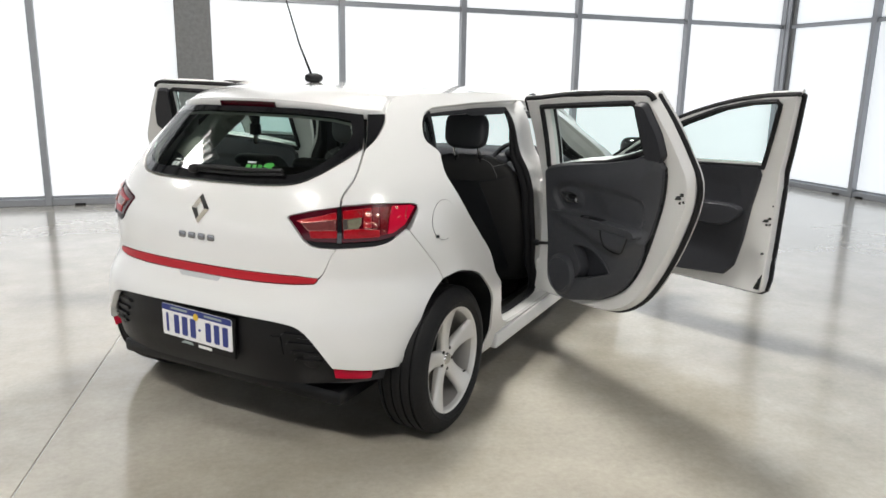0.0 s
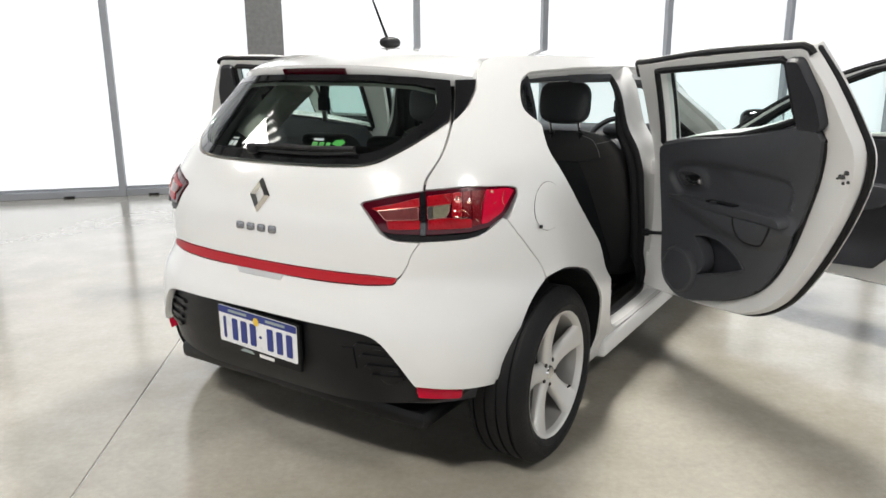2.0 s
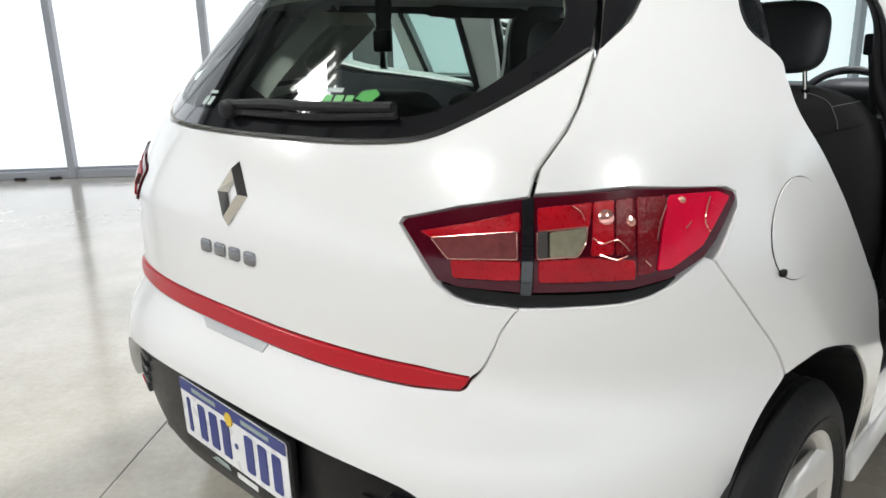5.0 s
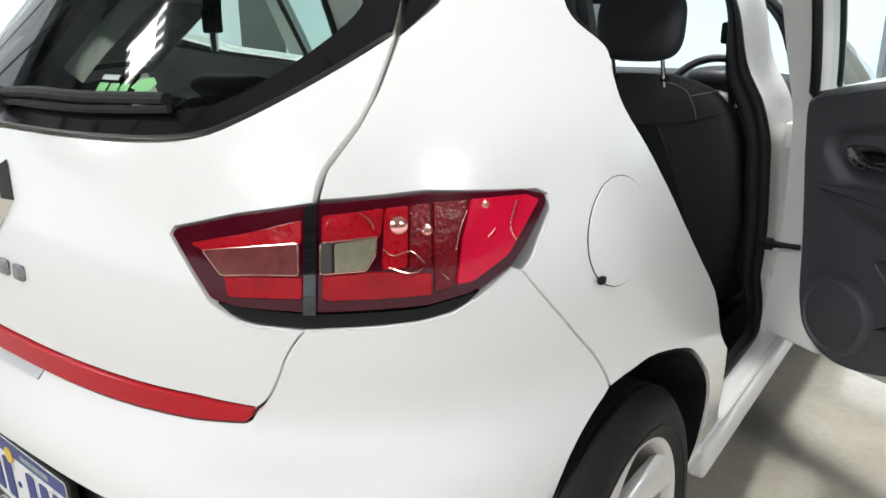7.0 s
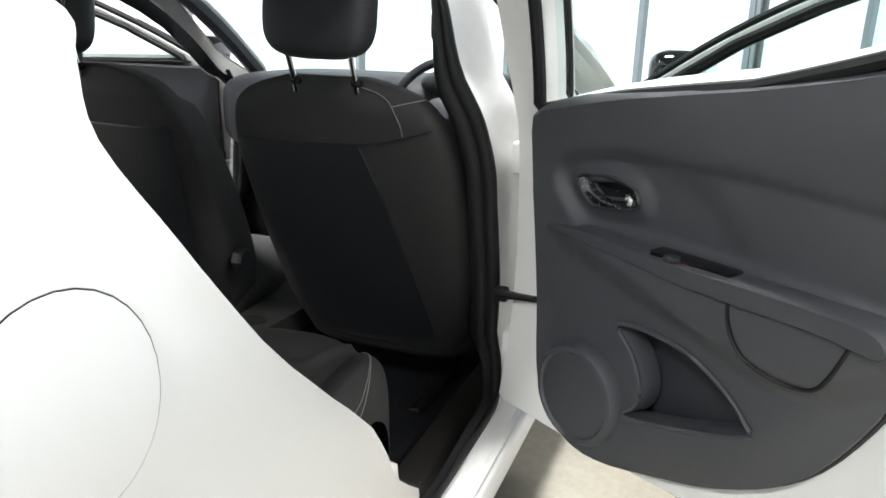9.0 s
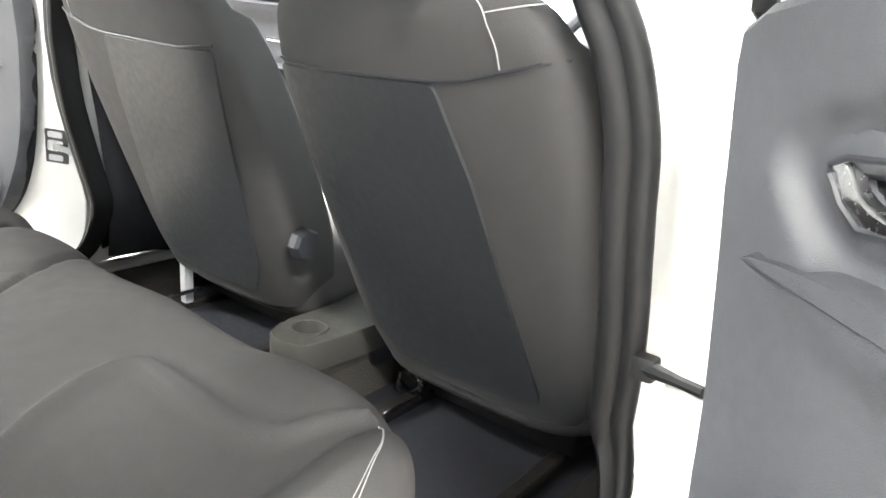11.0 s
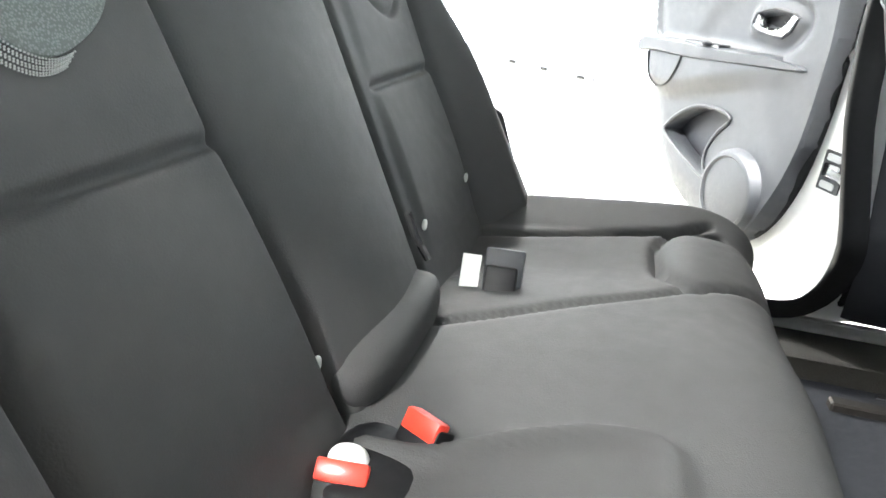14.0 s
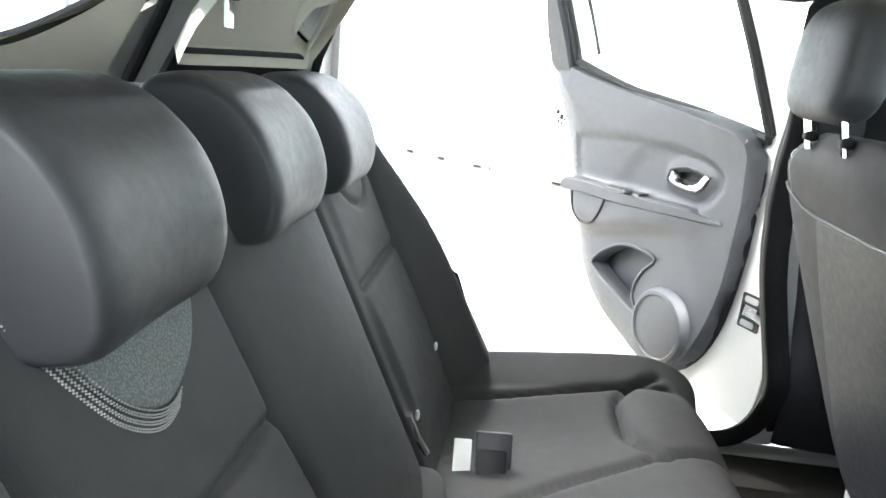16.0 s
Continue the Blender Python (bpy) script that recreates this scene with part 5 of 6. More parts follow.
        part("window_switch", sheet(lambda a, z: D(a, z, trim_off - 0.034), slot, (), 0.02, 0.03, 0.003, flip=inn), GLOSS_BLACK, dr)
        part("switch_key", pillow(*D(0.52, 0.828, trim_off - 0.036), 0.014, 0.014, 0.005, 3, nu=14, nv=8), TRIM_DARK, dr)
        # inner handle: dark cup with an open chrome pull
        rim = dense(cup_line, 0.008)
        ca, cz = sum(p[0] for p in rim) / len(rim), sum(p[1] for p in rim) / len(rim)
        steps = [(1.03, -0.002), (0.99, 0.0), (0.92, 0.010), (0.84, 0.022), (0.5, 0.026), (0.02, 0.026)]

        def cup_fn(i, j):
            f, deep = steps[int(j)]
            a, z = rim[int(i)]
            return D(ca + (a - ca) * f, cz + (z - cz) * f, out_by(a, z) + deep)
        cup_bm = grid(cup_fn, list(range(len(rim))), list(range(len(steps))), wrap=True)
        bmesh.ops.recalc_face_normals(cup_bm, faces=cup_bm.faces)
        part("handle_cup", cup_bm, RUBBER, dr, "black handle recess", smooth=60)
        part("handle_bezel", tube([D(a, z, out_by(a, z) - 0.001) for a, z in dense(cup_line, 0.01)], 0.0035, 6, closed=True), TRIM_DARK, dr)
        plate = pts2(spline([(0.228, 0.888), (0.240, 0.894), (0.250, 0.887), (0.262, 0.874), (0.285, 0.863), (0.320, 0.860), (0.352, 0.865), (0.370, 0.877), (0.377, 0.893), (0.388, 0.896), (0.393, 0.886), (0.397, 0.874), (0.381, 0.866), (0.329, 0.855), (0.273, 0.850), (0.248, 0.863)], closed=True, per=3))
        swept = lambda a, z: out_by(ca, cz) + 0.002 - 0.010 * math.exp(-((a - 0.315) / 0.07) ** 2) + 0.25 * max(0, 0.866 - z)
        part("door_pull", sheet(lambda a, z: D(a, z, swept(a, z)), plate, (), 0.006, 0.010, 0.004, flip=inn), CHROME_SATIN, dr, "satin chrome inner door handle")
        knob = D(0.371, 0.878, out_by(ca, cz) + 0.004)
        part("handle_root", pillow(knob.x, knob.y, knob.z, 0.011, 0.011, 0.013, 2.4, nu=20, nv=12), CHROME_SATIN, dr)
        cover = [(0.905, 1.150), (0.975, 1.142), (0.996, 1.16), (0.990, 1.25), (0.952, 1.362), (0.905, 1.362)]
        part("corner_cover", sheet(at(-0.062), rounded(cover, 0.012), (), 0.025, 0.03, 0.012, flip=inn), TRIM_DARK, dr, "dark corner cover beside the window")
        sc = (0.300, 0.484)
    else:
        field = relief([(0.25, 0.82), (0.30, 0.94), (0.6, 0.955), (0.93, 0.93), (0.97, 0.86), (0.93, 0.80), (0.6, 0.79)], 0.008)
        part("door_trim", sheet(lambda a, z: D(a, z, trim_off + field(a, z)), trim_line, (), 0.022, 0.03, 0.008, flip=inn), TRIM_DARK, dr, "dark grey door trim")
        rest = pts2(spline([(0.35, 0.775), (0.6, 0.795), (0.9, 0.80), (0.985, 0.79), (0.99, 0.755), (0.92, 0.70), (0.8, 0.69), (0.6, 0.73)], closed=True, per=3))
        part("armrest", sheet(at(trim_off - 0.05), rest, (), 0.02, 0.05, 0.012, flip=inn), TRIM_DARK, dr)
        part("door_pull", tube([D(0.30, 0.885, trim_off - 0.01), D(0.36, 0.87, trim_off - 0.02), D(0.42, 0.875, trim_off - 0.01)], 0.009, 8), CHROME, dr)
        mir = D(0.13, 1.055, 0.16)
        part("mirror_housing", pillow(mir.x, mir.y, mir.z, 0.095, 0.095, 0.068, 3.0, m=None), GLOSS_BLACK, dr, "black door mirror housing")
        part("mirror_foot", tube([D(0.14, 1.005, 0.02), D(0.135, 1.02, 0.10)], 0.022, 8), GLOSS_BLACK, dr)
        q = lathe([(0.0, 0.0), (0.07, 0.0), (0.075, -0.008)], Matrix.Translation(D(0.232, 1.055, 0.165)) @ (D(1, 1, 0) - D(0, 1, 0)).to_track_quat("Z", "Y").to_matrix().to_4x4(), 24)
        part("mirror_glass", q, CHROME, dr)
        sc = (0.21, 0.49)
    # loudspeaker
    axis = (D(0.3, 0.6, -0.1) - D(0.3, 0.6, 0.0)).normalized()
    sp = Matrix.Translation(D(sc[0], sc[1], trim_off - 0.006)) @ axis.to_track_quat("Z", "Y").to_matrix().to_4x4()
    part("speaker_ring", lathe([(0.108, -0.012), (0.104, 0.012), (0.096, 0.024), (0.088, 0.026), (0.083, 0.021)], sp, 40), TRIM if rear else TRIM_DARK, dr)
    part("speaker_grille", lathe([(0.083, 0.020), (0.05, 0.023), (0.0, 0.024)], sp, 40), TRIM if rear else TRIM_DARK, dr, "round speaker grille")
    # latch and screw holes on the shut face
    la, lz = (1.030, 0.990) if rear else (1.122, 0.735)
    marks = [(0.0, 0.0, 0.013, 0.009), (0.018, 0.014, 0.010, 0.008), (0.004, -0.022, 0.006, 0.006), (0.022, -0.018, 0.006, 0.006), (-0.016, -0.006, 0.005, 0.004)]
    if not rear:
        marks += [(0.0, -0.185, 0.009, 0.006), (0.006, -0.33, 0.006, 0.006), (0.03, 0.085, 0.004, 0.005)]
        plug = rounded([(1.105, 0.352), (1.138, 0.350), (1.143, 0.44), (1.128, 0.405)], 0.006)
        part("corner_plug", sheet(at(-0.033), plug, (), 0.02, 0.003, 0.001, flip=inn), GLOSS_BLACK, dr)
    for i, (da, dz, ra, rz) in enumerate(marks):
        p = D(la + da, lz + dz, -0.029)
        part("screw_hole" if i else "door_latch", pillow(p.x, p.y, p.z, ra, ra * 0.6, rz, 3, nu=14, nv=8), GLOSS_BLACK, dr)
    # check strap, its box in the door and the hinges
    h = Vector((s * 0.772, hinge[1] - 0.038, 0.590))
    e = D(0.074, 0.587, -0.034)
    part("strap_bracket", box(h.x - 0.016, h.x + 0.016, h.y - 0.013, h.y + 0.013, h.z - 0.017, h.z + 0.017, 0.006, 2), RUBBER, dr)
    part("check_strap", tube([h, h.lerp(e, 0.3), h.lerp(e, 0.6), e], [0.013, 0.010, 0.008, 0.008], 8), RUBBER if s > 0 else STRAP_GREY, dr, "door check strap")
    for z in (0.46, 0.90):
        part("hinge", box(s * 0.795 - 0.02, s * 0.795 + 0.02, hinge[1] - 0.03, hinge[1] + 0.04, z - 0.035, z + 0.035, 0.008, 2), JAMB, dr)
    rect = lambda a0, a1, z0, z1: rounded([(a0, z0), (a1, z0), (a1, z1), (a0, z1)], 0.004)
    if s < 0:
        part("check_box", sheet(at(-0.031), rect(0.050, 0.098, 0.545, 0.630), (), 0.02, 0.004, 0.001, flip=inn), TRIM_DARK, dr)
        part("check_slot", sheet(at(-0.034), rect(0.057, 0.091, 0.575, 0.603), (), 0.02, 0.003, 0.001, flip=inn), GLOSS_BLACK, dr)
        for z0 in (0.551, 0.610):
            part("check_plate", sheet(at(-0.034), rect(0.059, 0.089, z0, z0 + 0.014), (), 0.02, 0.003, 0.001, flip=inn), STRAP_GREY, dr)
    return dr


door("rear_door", 1, (0.79, 1.19), 56.0, REAR_SKIN, REAR_WINDOW, REAR_TRIM, True, "open white rear door with grey trim")
door("rear_door", -1, (0.765, 1.225), 61.5, REAR_SKIN, REAR_WINDOW, REAR_TRIM, True, "open white rear door with grey trim")
door("front_door", 1, (0.86, 2.18), 67.5, FRONT_SKIN, FRONT_WINDOW, FRONT_TRIM, False, "open white front door with dark trim and mirror")
door("front_door", -1, (0.80, 2.32), 62.0, FRONT_SKIN, FRONT_WINDOW, FRONT_TRIM, False, "open white front door with dark trim and mirror")

# front end: windscreen, bonnet, nose
screen_fn = lambda u, v: Vector((u * lerp(0.70, 0.575, v), lerp(2.38, 1.58, v) + 0.10 * (1 - u * u) * (1 - v) + 0.03 * (1 - u * u) * v, lerp(0.99, 1.392, v) - 0.10 * 0 + 0.03 * math.sin(v * math.pi) - 0.012 * u * u * v))
ws = part("windscreen", grid(screen_fn, lin(-1, 1, 21), lin(0, 1, 12)), SIDE_GLASS, car, "clear windscreen")
ws.visible_shadow = False


def nose_fn(u, v):
    """u across -1..1, v: 0 at the scuttle, 1 at the front lip, 2 at the bottom of the nose."""
    if v <= 1:
        y = lerp(2.42, 3.30, v) + 0.06 * (1 - u * u)
        z = 0.985 - 0.20 * v ** 1.9 - 0.05 * abs(u) ** 2.5
        w = lerp(0.70, 0.60, v)
    else:
        t = v - 1
        y = 3.30 + 0.06 * (1 - u * u) + 0.10 * math.sin(t * 2.0)
        z = lerp(0.785, 0.22, t) - 0.05 * abs(u) ** 2.5 * (1 - t)
        w = lerp(0.60, 0.68, t)
    return Vector((u * w, y - 0.22 * max(v - 0.5, 0) * abs(u) ** 4, z))


bm = grid(nose_fn, lin(-1, 1, 25), lin(0, 2, 33))
bmesh.ops.recalc_face_normals(bm, faces=bm.faces)
part("bonnet_and_nose", bm, PAINT, car, "white bonnet and nose")
for s in (1, -1):
    def wing_fn(u, v):
        a = nose_fn(s, v)
        t = v / 2
        side = Vector((s * lerp(0.835, 0.70, max(0, min(1, (a.y - 2.45) / 0.9)) ** 1.6), a.y - 0.05 * u, lerp(a.z, max(a.z - 0.30, 0.22), u)))
        return a.lerp(Vector((side.x, side.y, side.z)), u ** 0.6)
    bm = grid(wing_fn, lin(0, 1, 9), lin(0, 2, 25))
    bmesh.ops.recalc_face_normals(bm, faces=bm.faces)
    part("front_wing", bm, PAINT, car)
    pil = [screen_fn(s * 1.02, v) + Vector((0, 0, 0.0)) for v in lin(0, 1, 10)]
    part("windscreen_pillar", tube(pil, 0.034, 8), PAINT, car)
    pil = [p + Vector((-s * 0.03, -0.03, -0.02)) for p in pil]
    part("pillar_lining", tube(pil, 0.035, 8), TRIM, car)
part("underbody", box(-0.66, 0.66, 0.0, 3.0, 0.17, 0.215), TRIM_DARK, car, smooth=0)


# ---- inside the car ----
def seam_line(d, width=0.006, depth=0.007):
    return -depth * math.exp(-(d / width) ** 2)


bench = group("rear_bench", car, "charcoal cloth rear bench with three headrests")
cush_prof = spline([(0.36, 0.440), (0.48, 0.460), (0.62, 0.476), (0.78, 0.492), (0.89, 0.498), (0.95, 0.486), (0.984, 0.448), (0.990, 0.38), (0.985, 0.26)], per=12)
N_PROF = len(cush_prof) - 1


def bolster(x, a, b, h):
    t = (x - a) / (b - a)
    return h * math.sin(math.pi * t) ** 0.8 if 0 < t < 1 else 0.0


RIGHT_ROLL = pts2(spline([(0.236, 0.50), (0.236, 0.57), (0.190, 0.66), (0.166, 0.743), (0.185, 0.797), (0.286, 0.804), (0.40, 0.801), (0.47, 0.822), (0.50, 0.874), (0.524, 0.93)], per=4))
SPLIT = pts2(spline([(-0.05, 0.50), (-0.10, 0.577), (-0.19, 0.697), (-0.265, 0.823), (-0.300, 0.93), (-0.31, 1.0)], per=3))
LEFT_EDGE = pts2(spline([(-0.50, 0.44), (-0.515, 0.56), (-0.535, 0.66), (-0.56, 0.81), (-0.565, 0.92)], per=3))
LEFT_PAD = pts2(spline([(-0.60, 0.90), (-0.565, 0.85), (-0.50, 0.808), (-0.41, 0.800), (-0.33, 0.815), (-0.275, 0.86)], per=3))


def near(x, y, line):
    """Distance to a line of points."""
    best = 9.0
    for (ax, ay), (bx, by) in zip(line, line[1:]):
        ux, uy, px, py = bx - ax, by - ay, x - ax, y - ay
        t = min(max((px * ux + py * uy) / (ux * ux + uy * uy + 1e-12), 0), 1)
        best = min(best, (px - t * ux) ** 2 + (py - t * uy) ** 2)
    return math.sqrt(best)


def smooth_step(t):
    t = min(max(t, 0.0), 1.0)
    return t * t * (3 - 2 * t)


def cushion_fn(x, k):
    p = cush_prof[min(int(k), N_PROF)]
    q = cush_prof[min(int(k) + 1, N_PROF)]
    a = cush_prof[max(int(k) - 1, 0)]
    d = (q - a).normalized()
    y = p.x
    ax = abs(x)
    if x > 0:
        b = bolster(ax, 0.555, 0.70, 0.030)
    else:
        b = 0.034 * min(max((ax - 0.56) / 0.10, 0), 1) ** 0.9
    b *= 1 - 0.3 * smooth_step((y - 0.86) / 0.10)
    b -= 0.010 * math.exp(-((ax - 0.39) / 0.12) ** 2) * (1 - 0.7 * smooth_step((y - 0.74) / 0.12))
    b += 0.010 * math.exp(-((x + 0.02) / 0.13) ** 2)
    if y > 0.78:
        b += 0.010 * math.exp(-((ax - 0.40) / 0.13) ** 2) * min((y - 0.78) / 0.08, 1)
    if p.y > 0.30:
        # rolled seams between hollow seats, centre hump and front pads; a groove where the bench splits
        b += 0.015 * math.exp(-(near(x, y, RIGHT_ROLL) / 0.013) ** 2)
        b += -0.012 * math.exp(-((x - 0.40) / 0.15) ** 2 - ((y - 0.60) / 0.17) ** 2)
        b += 0.012 * math.exp(-((x - 0.37) / 0.11) ** 4 - ((y - 0.90) / 0.075) ** 4)
        if x < -0.02:
            b += seam_line(near(x, y, SPLIT), 0.008, 0.018)
            b += seam_line(near(x, y, LEFT_EDGE), 0.009, 0.022) + seam_line(near(x, y, LEFT_PAD), 0.009, 0.020)
            b += -0.010 * math.exp(-((x + 0.36) / 0.12) ** 2 - ((y - 0.64) / 0.15) ** 2)
            b += 0.012 * math.exp(-((x + 0.42) / 0.12) ** 4 - ((y - 0.89) / 0.075) ** 4)
    edge = max(0.0, (ax - 0.635) / 0.045) if x > 0 else max(0.0, (ax - 0.662) / 0.022)
    drop = 0.06 * min(edge, 1.2) ** 2.2
    px = math.copysign(min(ax, 0.682), x)
    front = 0.0
    if x > 0.45:
        px = 0.45 + (min(x, 0.682) - 0.45) * 0.754
        front = 0.13 * ((px - 0.45) / 0.175) ** 2 * min(max((y - 0.62) / 0.33, 0), 1)
    return Vector((px, p.x - d.y * b - front, p.y + d.x * b - drop))


bm = grid(cushion_fn, lin(-0.69, 0.69, 170), list(range(N_PROF + 1)))
bmesh.ops.recalc_face_normals(bm, faces=bm.faces)
part("seat_cushion", bm, CLOTH, bench, "charcoal cloth bench cushion", smooth=80)
part("cushion_side", box(0.585, 0.614, 0.42, 0.82, 0.24, 0.43, 0.015, 2), CLOTH, bench)
part("cushion_side", box(-0.678, -0.645, 0.42, 0.93, 0.24, 0.43, 0.015, 2), CLOTH, bench)


def on_cushion(x, k):
    i = int(k)
    return cushion_fn(x, i).lerp(cushion_fn(x, min(i + 1, N_PROF)), k - i)


for dx in (0.0, 0.006):
    route = spline([(0.548 + dx, 59), (0.585 + dx, 57), (0.626 + dx, 54.5), (0.656 + dx, 49), (0.671 + dx, 42), (0.674 + dx, 34), (0.674 + dx, 24), (0.674 + dx, 14)], per=10)
    part("stitching", tube([on_cushion(q.x, q.y) + Vector((0.0008, 0.0006, 0.0012)) for q in route], 0.0008, 5), STITCH, bench, "pale double stitching along the cushion edge")

BACK_N = Vector((0, 0.88, 0.475))


LEFT_YOKE = pts2(spline([(-0.315, 1.0), (-0.345, 0.925), (-0.395, 0.873), (-0.45, 0.848), (-0.505, 0.846), (-0.555, 0.870), (-0.590, 0.92), (-0.60, 1.0)], per=4))


def back_base(x, z):
    y = 0.427 - 0.54 * (z - 0.54)
    if z > 0.93:
        y -= 1.6 * (z - 0.93) ** 1.5
    if z > 1.0:
        y -= 2.2 * (z - 1.0)
    return Vector((x, y, z))


def belt_gap(z):
    """Where the two halves of the backrest part: the joint leans."""
    return -0.190 - 0.194 * (z - 0.707)


def left_seam(z):
    return -0.600 - 0.22 * (z - 0.74)


def back_relief(x, z):
    gap, side = belt_gap(z), left_seam(z)
    b = bolster(x, 0.521, 0.70, 0.032)
    b += 0.080 * min(max((side - x) / 0.085, 0), 1) ** 1.1
    b += bolster(x, gap + 0.012, 0.188, 0.028)
    b += seam_line(x - gap, 0.009, 0.042)
    b += seam_line(x - 0.192, 0.009, 0.020) + seam_line(x - 0.521, 0.009, 0.018)
    b += seam_line(x - side, 0.009, 0.012)
    for a, c in ((0.192, 0.521), (side, gap - 0.05)):
        w = min(max((x - a) / 0.025, 0), 1) * min(max((c - x) / 0.025, 0), 1)
        b += w * seam_line(z - 0.745, 0.0065, 0.013)
        b += w * 0.009 * math.sin(math.pi * min(max((z - 0.5) / 0.245, 0), 1)) ** 0.7
        b += w * 0.005 * math.sin(math.pi * min(max((z - 0.745) / 0.25, 0), 1)) ** 0.7
    if side < x < gap - 0.03:
        b += seam_line(near(x, z, LEFT_YOKE), 0.007, 0.011)
    return b


def back_fn(x, z, off=0.0):
    xx = math.copysign(min(abs(x), 0.70), x)
    p = back_base(xx, z) + BACK_N * (back_relief(x, z) + off)
    if abs(x) > 0.665:
        p -= BACK_N * (0.06 if x > 0 else 0.03) * ((abs(x) - 0.665) / 0.04) ** 2
    return p


bm = grid(back_fn, lin(-0.71, 0.71, 250), lin(0.43, 1.045, 150))
bmesh.ops.recalc_face_normals(bm, faces=bm.faces)
part("backrest", bm, CLOTH, bench, "charcoal cloth split backrest", smooth=80)
part("backrest_shell", box(-0.66, 0.66, -0.02, 0.02, -0.27, 0.27, 0.01, 2, m=Matrix.Translation((0, 0.22, 0.70)) @ pose(0, 0, 0, 28, 0, 0)), CARPET, bench)
patch_line = pts2(spline([(0.225, 1.0), (0.236, 0.93), (0.252, 0.888), (0.282, 0.857), (0.322, 0.837), (0.366, 0.829), (0.406, 0.848), (0.434, 0.884), (0.457, 0.930), (0.478, 1.0)], per=5))
part("mesh_patch", sheet(lambda x, z: back_fn(x, z, 0.003), patch_line, (), 0.014, 0.004, 0.001, flip=True), CLOTH_LIGHT, bench, "pale grey mesh cloth patch under the headrest")
dots = bmesh.new()
edge = dense(patch_line, 0.0030, False)
edge = [q for q in edge if q[0] > 0.335]
for row in range(7):
    for i, (x, z) in enumerate(edge):
        q = back_fn(x + 0.0026 * row + (0.0015 if row % 2 else 0), z - 0.0016 * row - 0.003, 0.004)
        bmesh.ops.create_icosphere(dots, subdivisions=1, radius=0.0010, matrix=Matrix.Translation(q))
part("patch_border", dots, STITCH, bench, "pale knotted border of the mesh patch", smooth=80)["kind"] = "stuff"
head_prof = pts2(spline([(0.216, 0.880), (0.258, 0.880), (0.287, 0.898), (0.297, 0.945), (0.289, 0.995), (0.270, 1.040), (0.242, 1.074), (0.210, 1.096), (0.175, 1.103), (0.142, 1.095), (0.128, 1.073), (0.142, 1.052), (0.170, 1.032), (0.186, 0.990), (0.191, 0.930), (0.197, 0.900)], closed=True, per=4))


def headrest_bm(cx, half):
    """A hooked pad: its side profile swept across, rounded at both ends, the front face slightly hollow."""
    my, mz = 0.222, 0.995

    def f(k, u):
        y, z = head_prof[int(k)]
        q = 0.82 + 0.18 * max(1 - abs(u) ** 8, 0) ** 0.5
        hollow = 0.006 * (1 - u * u) if y > 0.24 else 0.0
        taper = 1 - 0.05 * max(0, (1.0 - z) / 0.1) ** 2
        return Vector((cx + half * u * taper, my + (y - my) * q - hollow, mz + (z - mz) * q * 0.84))
    us = [math.sin(v) for v in lin(-math.pi / 2, math.pi / 2, 34)]
    bm = grid(lambda u, k: f(k, u), us, list(range(len(head_prof))) + [0])
    bmesh.ops.remove_doubles(bm, verts=bm.verts, dist=0.0002)
    bmesh.ops.holes_fill(bm, edges=[e for e in bm.edges if e.is_boundary], sides=0)
    bmesh.ops.recalc_face_normals(bm, faces=bm.faces)
    return bm


for x, half in ((0.374, 0.108), (0.022, 0.112), (-0.335, 0.116)):
    hr = group("headrest", bench, "charcoal padded headrest")
    part("headrest_pad", headrest_bm(x, half), CLOTH_DARK, hr, smooth=60)
    for sx in (-0.05, 0.05):
        part("headrest_post", tube([(x + sx, 0.20, 1.05), (x + sx, 0.16, 0.95)], 0.006, 8), CHROME, hr)

for x, z in ((0.200, 0.524), (-0.222, 0.545), (-0.52, 0.550)):
    p = back_fn(x, z, 0.003)
    part("rivet", pillow(p.x, p.y, p.z, 0.007, 0.004, 0.009, 2.4), WHITE_LABEL, bench, "small white cover cap")
belt_line = [back_fn(belt_gap(z), z, 0.016) for z in lin(0.50, 0.98, 16)]
part("centre_belt", tube(belt_line, 0.012, 8, flat=0.35), BELT, bench, "black belt webbing in the backrest gap")
p = back_fn(belt_gap(0.555) + 0.015, 0.555, 0.008)
part("belt_tongue", tube([p + Vector((0.012, 0.0, 0.035)), p + Vector((0.006, 0.012, 0.0)), p + Vector((-0.012, 0.03, -0.04))], 0.006, 8), CHROME, bench)


